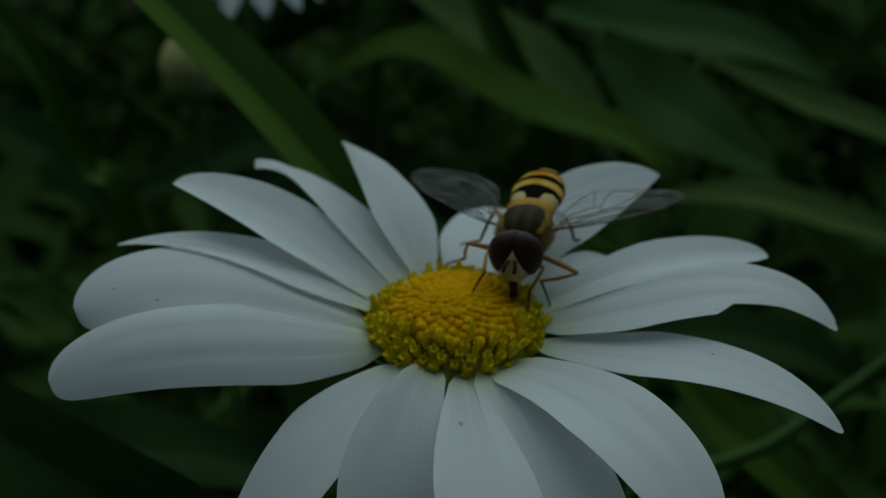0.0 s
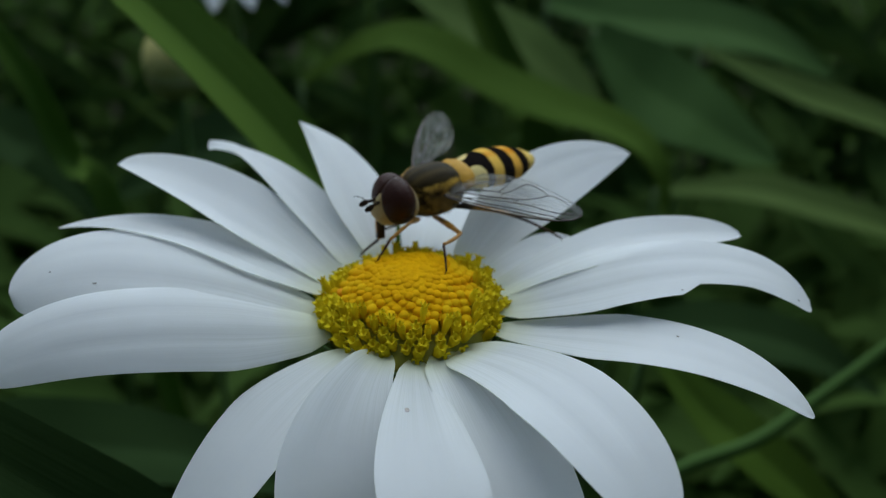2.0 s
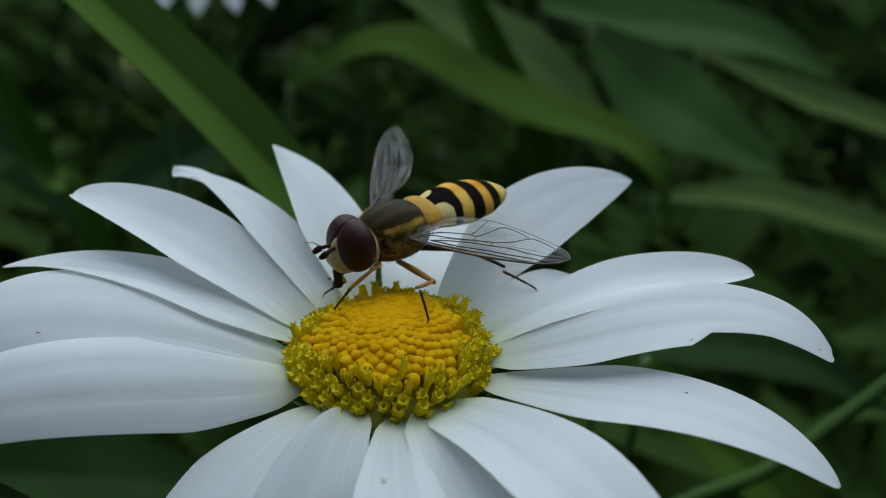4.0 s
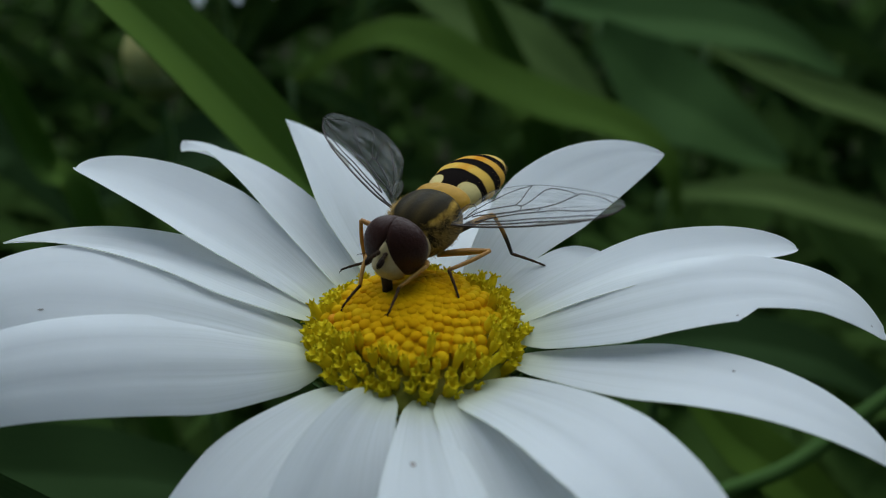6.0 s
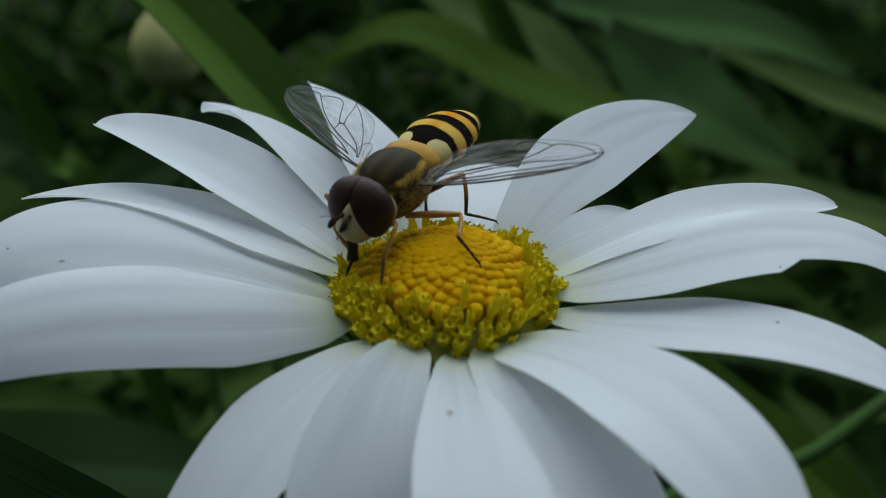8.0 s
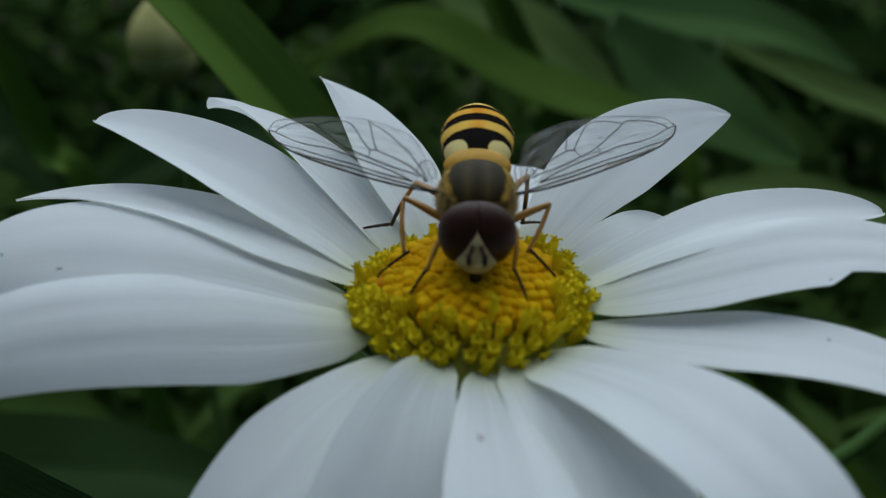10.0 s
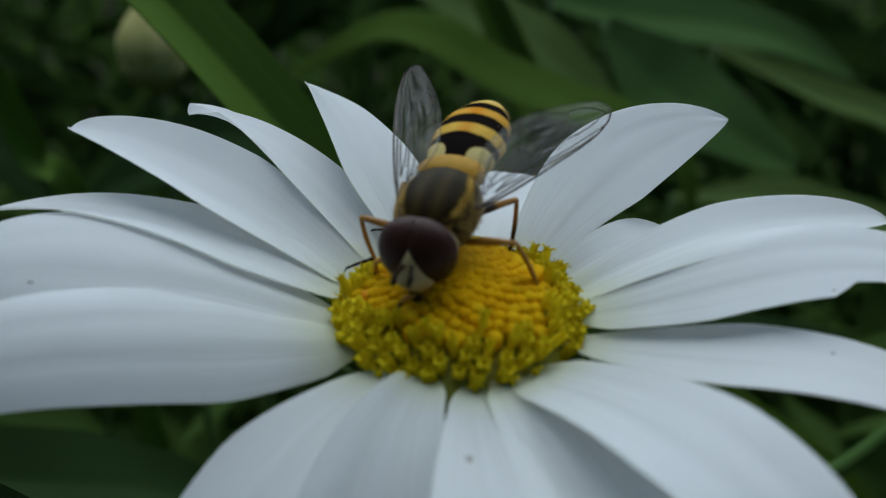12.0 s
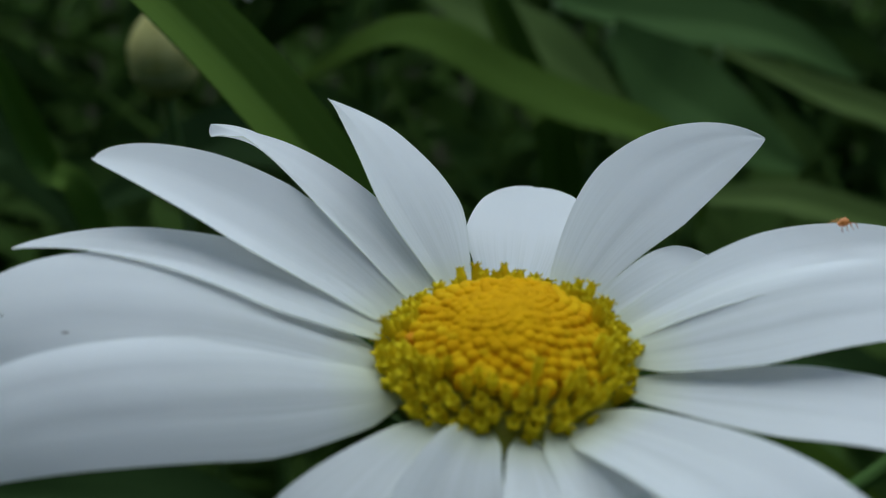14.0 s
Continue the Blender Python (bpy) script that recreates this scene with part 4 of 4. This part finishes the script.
# ---- what moves ----
# seconds; the fly's place in plan units; heading, pitch, lean; sweep, rise and twist of the left and right wing
FLY = [
    (0, 5.19, 4.21, 5.42, -104.6, -3.3, 1.9, 34.4, 1.5, 15.9, 38.4, -0.9, 40.0),
    (0.5, 4.65, 4.69, 5.33, -105.5, -2.2, -0.5, 30.9, 4.0, 18.9, 38.6, -2.6, 29.5),
    (1, 2.98, 5.74, 5.39, -134.1, 2.3, 0.2, 26.9, 7.5, 16.5, 37.9, -0.8, 26.7),
    (1.5, 2.60, 7.52, 5.49, -145.4, -0.5, -6.8, 28.9, 9.4, 20.3, 41.2, -5.9, 18.1),
    (2, 1.37, 7.94, 5.46, -145.1, 0.0, -6.6, 23.5, 12.1, 26.4, 42.2, -4.5, 19.7),
    (2.5, 1.22, 8.61, 5.36, -145.3, 2.4, -5.8, 30.0, 7.5, 17.4, 41.1, 1.4, 30.7),
    (2.7, 1.22, 8.61, 5.36, -145.3, 2.4, -5.8, 30.0, 7.5, 17.4, 41.1, 1.4, 30.7),
    (5, -0.83, 4.91, 5.67, -133.0, -2.2, -5.0, 24.3, 9.8, 14.9, 39.1, 4.2, 41.8),
    (5.5, -0.02, 4.48, 5.51, -124.5, -0.1, -3.0, 14.8, 13.0, 19.4, 33.6, 6.2, 53.0),
    (6, 0.56, 3.99, 5.54, -119.8, -1.9, -2.0, 4.4, 19.5, 21.6, 33.0, 7.0, 55.2),
    (6.5, -1.76, 3.53, 5.54, -120.6, -2.5, -1.7, 16.5, 17.1, 19.7, 32.7, 2.4, 21.6),
    (7, -2.92, 3.33, 5.57, -121.1, -4.1, -1.2, 15.7, 14.4, 18.7, 34.2, 0.9, 47.1),
    (7.5, -2.90, 3.14, 5.61, -120.7, -2.7, -2.0, 11.0, 19.4, 19.6, 30.6, 2.1, 45.6),
    (8, -3.18, 2.97, 5.60, -120.0, -5.0, -3.8, 13.0, 20.1, 18.8, 31.5, 0.4, 35.6),
    (8.2, -3.18, 2.97, 5.60, -120.0, -5.0, -3.8, 13.0, 20.1, 18.8, 31.5, 0.4, 35.6),
    (10.3, 0.90, 1.30, 5.45, -86.0, -11.0, -0.5, 45.4, 3.3, 42.2, 30.0, 3.2, 82.9),
    (10.5, 1.10, 1.22, 5.40, -83.9, -12.5, -0.5, 71.3, -0.3, 36.2, 63.3, -3.1, 56.8),
    (11, 0.96, 0.91, 5.36, -85.4, -13.1, -2.3, 69.0, 2.2, 53.8, 65.3, -1.5, 61.6),
    (11.5, 0.43, 0.19, 5.31, -90.6, -13.6, 0.6, 68.6, 0.1, 46.8, 67.9, -0.5, 59.5),
    (12, -1.08, 0.92, 5.69, -109.1, -14.3, 1.4, 64.4, -2.3, 60.6, 74.0, 3.6, 46.8),
    (12.5, -2.52, 3.19, 5.74, -130.7, -13.1, -7.8, 68.6, 3.2, 68.3, 70.8, -5.2, 24.2),
    (13, -3.32, 2.19, 5.79, -134.4, -13.4, -4.8, 68.1, 0.9, 68.6, 72.9, -1.7, 22.3),
    (13.5, -3.90, 2.74, 5.60, -134.8, -15.6, -2.0, 67.9, -0.9, 68.0, 76.0, -0.1, 33.0),
    (13.6, -3.90, 2.74, 5.60, -134.8, -15.6, -2.0, 67.3, -1.2, 67.9, 73.4, -4.9, 21.4),
    (13.7, -2.09, 9.90, 5.83, -136.4, 7.5, 2.9, -10.0, -5.0, 10.0, -10.0, -5.0, 10.0),
    (13.8, -10.00, 75.00, 60.00, -140.0, 20.0, 5.0, 5.0, -15.0, 10.0, 5.0, -15.0, 10.0),
    (14, -40.00, 150.00, 160.00, -150.0, 20.0, 0.0, 10.0, 50.0, 10.0, 10.0, 50.0, 10.0),
]
# where each foot stands: seconds, place on the flower
FEET = {
    "lf": [(0, 5.2, -1.0), (0.5, 6.6, 2.8), (1, 0.6, -2.2), (1.5, -1.1, -0.5), (2, -2.4, 2.0), (2.5, -2.4, 2.0), (5, -3.6, 0.7), (5.5, -1.5, -2.2), (6, -1.5, -2.2), (6.5, -1.8, -3.9), (7, -1.9, -3.9),
           (7.5, -3.7, -3.1), (8, -3.7, -3.1), (10.3, 3.5, -3.0), (10.5, 3.5, -3.0), (11, 2.4, -4.6), (11.5, 1.9, -5.0), (12, -3.9, -3.9), (12.5, -4.3, -3.2), (13, -4.2, -3.1), (13.5, -4.5, -2.5)],
    "lm": [(0, 6.9, 2.2), (0.5, 6.9, 3.4), (1, 6.1, 2.3), (1.5, 2.5, -0.1), (2.5, 2.5, -0.1), (6, 2.5, -0.1), (6.5, 2.9, 1.6), (7, 1.9, -2.1), (8, 1.9, -2.1),
           (10.3, 4.5, -0.3), (10.5, 4.5, -0.3), (11, 5.4, -1.2), (11.5, 5.6, -1.0), (12, 5.8, -0.8), (12.5, 3.4, -1.9), (13, -1.7, -3.9), (13.5, -1.7, -3.8)],
    "lh": [(0, 11.0, 11.0), (0.5, 11.0, 12.0), (1, 11.7, 8.2), (2.5, 11.4, 8.2), (5, 8.4, 6.8), (6, 8.3, 6.7), (6.5, 4.6, 5.6), (7, 4.5, 5.6),
           (7.5, 3.2, 7.0), (8, 3.2, 7.1), (10.3, 4.6, 7.5), (11.5, 4.2, 7.0), (12, 5.0, 5.0), (12.5, 4.9, 2.1), (13.5, 4.8, 1.8)],
    "rf": [(0, 1.2, -0.8), (0.5, 0.8, -0.7), (1, -2.8, 1.7), (2, -3.9, 6.0), (2.5, -3.7, 7.0), (5, -5.4, 4.9), (5.5, -3.9, 0.6), (6, -4.3, -0.4), (7, -5.4, -0.1),
           (7.5, -5.9, -0.4), (8, -5.9, -0.4), (10.3, -3.0, -3.3), (11.5, -2.6, -3.9), (12, -5.7, 2.0), (12.5, -6.6, 1.0), (13, -6.5, -1.0), (13.5, -6.5, -1.0)],
    "rm": [(0, -0.8, 7.2), (0.5, -0.9, 7.3), (1, -2.2, 7.8), (2.5, -3.6, 10.0), (5, -5.6, 7.0), (6, -4.9, 6.4), (7, -6.4, 5.6),
           (8, -6.6, 5.2), (10.3, -4.6, -1.1), (11.5, -4.6, -1.1), (12, -6.2, 3.4), (13, -7.2, 4.4), (13.5, -7.2, 4.6)],
    "rh": [(0, 0.5, 10.5), (0.5, 0.6, 11.0), (1, 0.5, 12.5), (2.5, -0.5, 14.5), (5, -3.0, 11.2), (6, -3.5, 9.8), (8, -6.0, 9.0),
           (10.3, -6.6, 6.3), (10.5, -6.6, 6.3), (11, -3.8, 7.4), (11.5, -3.6, 7.4), (12, -5.0, 8.0), (13, -5.0, 9.5), (13.5, -5.2, 9.7)],
}


def between(rows, t):
    """The row at t, on a straight line between its neighbours."""
    if t <= rows[0][0]:
        return rows[0][1:]
    for a, b in zip(rows, rows[1:]):
        if t <= b[0]:
            u = (t - a[0]) / (b[0] - a[0])
            return tuple(p + (q - p) * u for p, q in zip(a[1:], b[1:]))
    return rows[-1][1:]


def along(start, direction, up):
    """A pose at start whose x runs along direction."""
    x = direction.normalized()
    y = up.cross(x).normalized()
    m = Matrix((x, y, x.cross(y))).transposed().to_4x4()
    m.translation = start
    return m


def wing_pose(side, sweep, rise, twist):
    s, e = radians(sweep), radians(rise)
    x = Vector((-math.sin(s) * math.cos(e), side * math.cos(s) * math.cos(e), math.sin(e)))
    y = (Vector((1, 0, 0)) - x * x.x).normalized()
    m = Matrix((x, y, x.cross(y))).transposed().to_4x4()
    m.translation = fv(0.2, 2.0 * side, 0.75)
    return m @ pose(0, 0, 0, side * twist)


def leg_poses(key, foot):
    """Poses of thigh, shin and foot that bring the foot to a place in the fly's space."""
    hip, side = Vector(HIPS[key]), (1 if key[0] == "l" else -1)
    a, b, c = BONES[key[1]]
    flat = Vector((hip.x - foot.x, hip.y - foot.y, 0))
    ankle = foot + (flat.normalized() * 0.85 + Vector((0, 0, 0.5))).normalized() * min(c, 0.45 * (hip - foot).length)
    reach = ankle - hip
    d = min(max(reach.length, abs(a - b) + 0.4), a + b - 0.05)
    ankle = hip + reach.normalized() * d
    pole = Vector({"f": (0.7, 0.6 * side, 0.5), "m": (0.1, 0.9 * side, 0.12), "h": (-0.7, 0.5 * side, 0.5)}[key[1]])
    axis = (ankle - hip).normalized()
    pole = (pole - axis * pole.dot(axis)).normalized()
    u = (d * d + a * a - b * b) / (2 * d)
    knee = hip + axis * u + pole * math.sqrt(max(a * a - u * u, 0.01))
    toe = foot - ankle
    if toe.length < 0.3:
        toe = Vector((0, side, -0.4))
    return along(hip * U, knee - hip, pole), along(knee * U, ankle - knee, pole), along(ankle * U, toe, pole)


def motions():
    def fly_pose(row):
        t, x, y, z, yaw, pitch, roll = row[:7]
        return pose(*at(x, y, z), roll, -pitch, yaw)

    walk(fly, [(row[0], fly_pose(row)) for row in FLY])
    walk(wing_left, [(row[0], wing_pose(1, *row[7:10])) for row in FLY])
    walk(wing_right, [(row[0], wing_pose(-1, *row[10:13])) for row in FLY])
    for key, bones in LEGS.items():
        tracks = ([], [], [])
        for row in FLY:
            stand = between(FEET[key], min(row[0], 13.6))
            r = math.hypot(*stand)
            foot = at(*stand, dome(r) + 0.2 if r < 5.9 else 1.0)
            if row[0] <= 13.75:
                local = (fly_pose(row).inverted() @ foot) / U
            for track, m in zip(tracks, leg_poses(key, local)):
                track.append((row[0], m))
        for piece, track in zip(bones, tracks):
            walk(piece, track)
    # freed of the fly's weight the flower springs up a little
    spring = {0: Matrix(), 13.7: Matrix()}
    for t, stay, gone in ((13.8, (-4.30, -54.10, 36.19, -0.72, -28.42, 0.02), (-4.75, -52.57, 35.87, -1.28, -29.90, -0.08)), (14, (-4.40, -53.90, 36.25, -0.74, -28.50, 0.0), (-5.11, -51.46, 36.40, -1.96, -30.14, -0.13))):
        spring[t] = eye_pose(*stay) @ eye_pose(*gone).inverted()
    walk(daisy, list(spring.items()))
    walk(mite, [(t, spring.get(t, Matrix()) @ pose(*at(x, y, z), 0, 0, h)) for t, x, y, z, h in (
        (0, 21.0, 9.4, 0.2, 170), (13.2, 21.0, 9.4, 0.2, 170), (13.4, 21.0, 7.0, 3.5, 175), (13.5, 19.1, 6.6, 3.75, 180), (13.6, 17.3, 6.6, 3.75, 182), (13.7, 17.7, 6.6, 3.75, 190), (13.8, 18.8, 6.6, 3.75, 200), (14, 19.1, 6.6, 3.75, 205))])


motions()
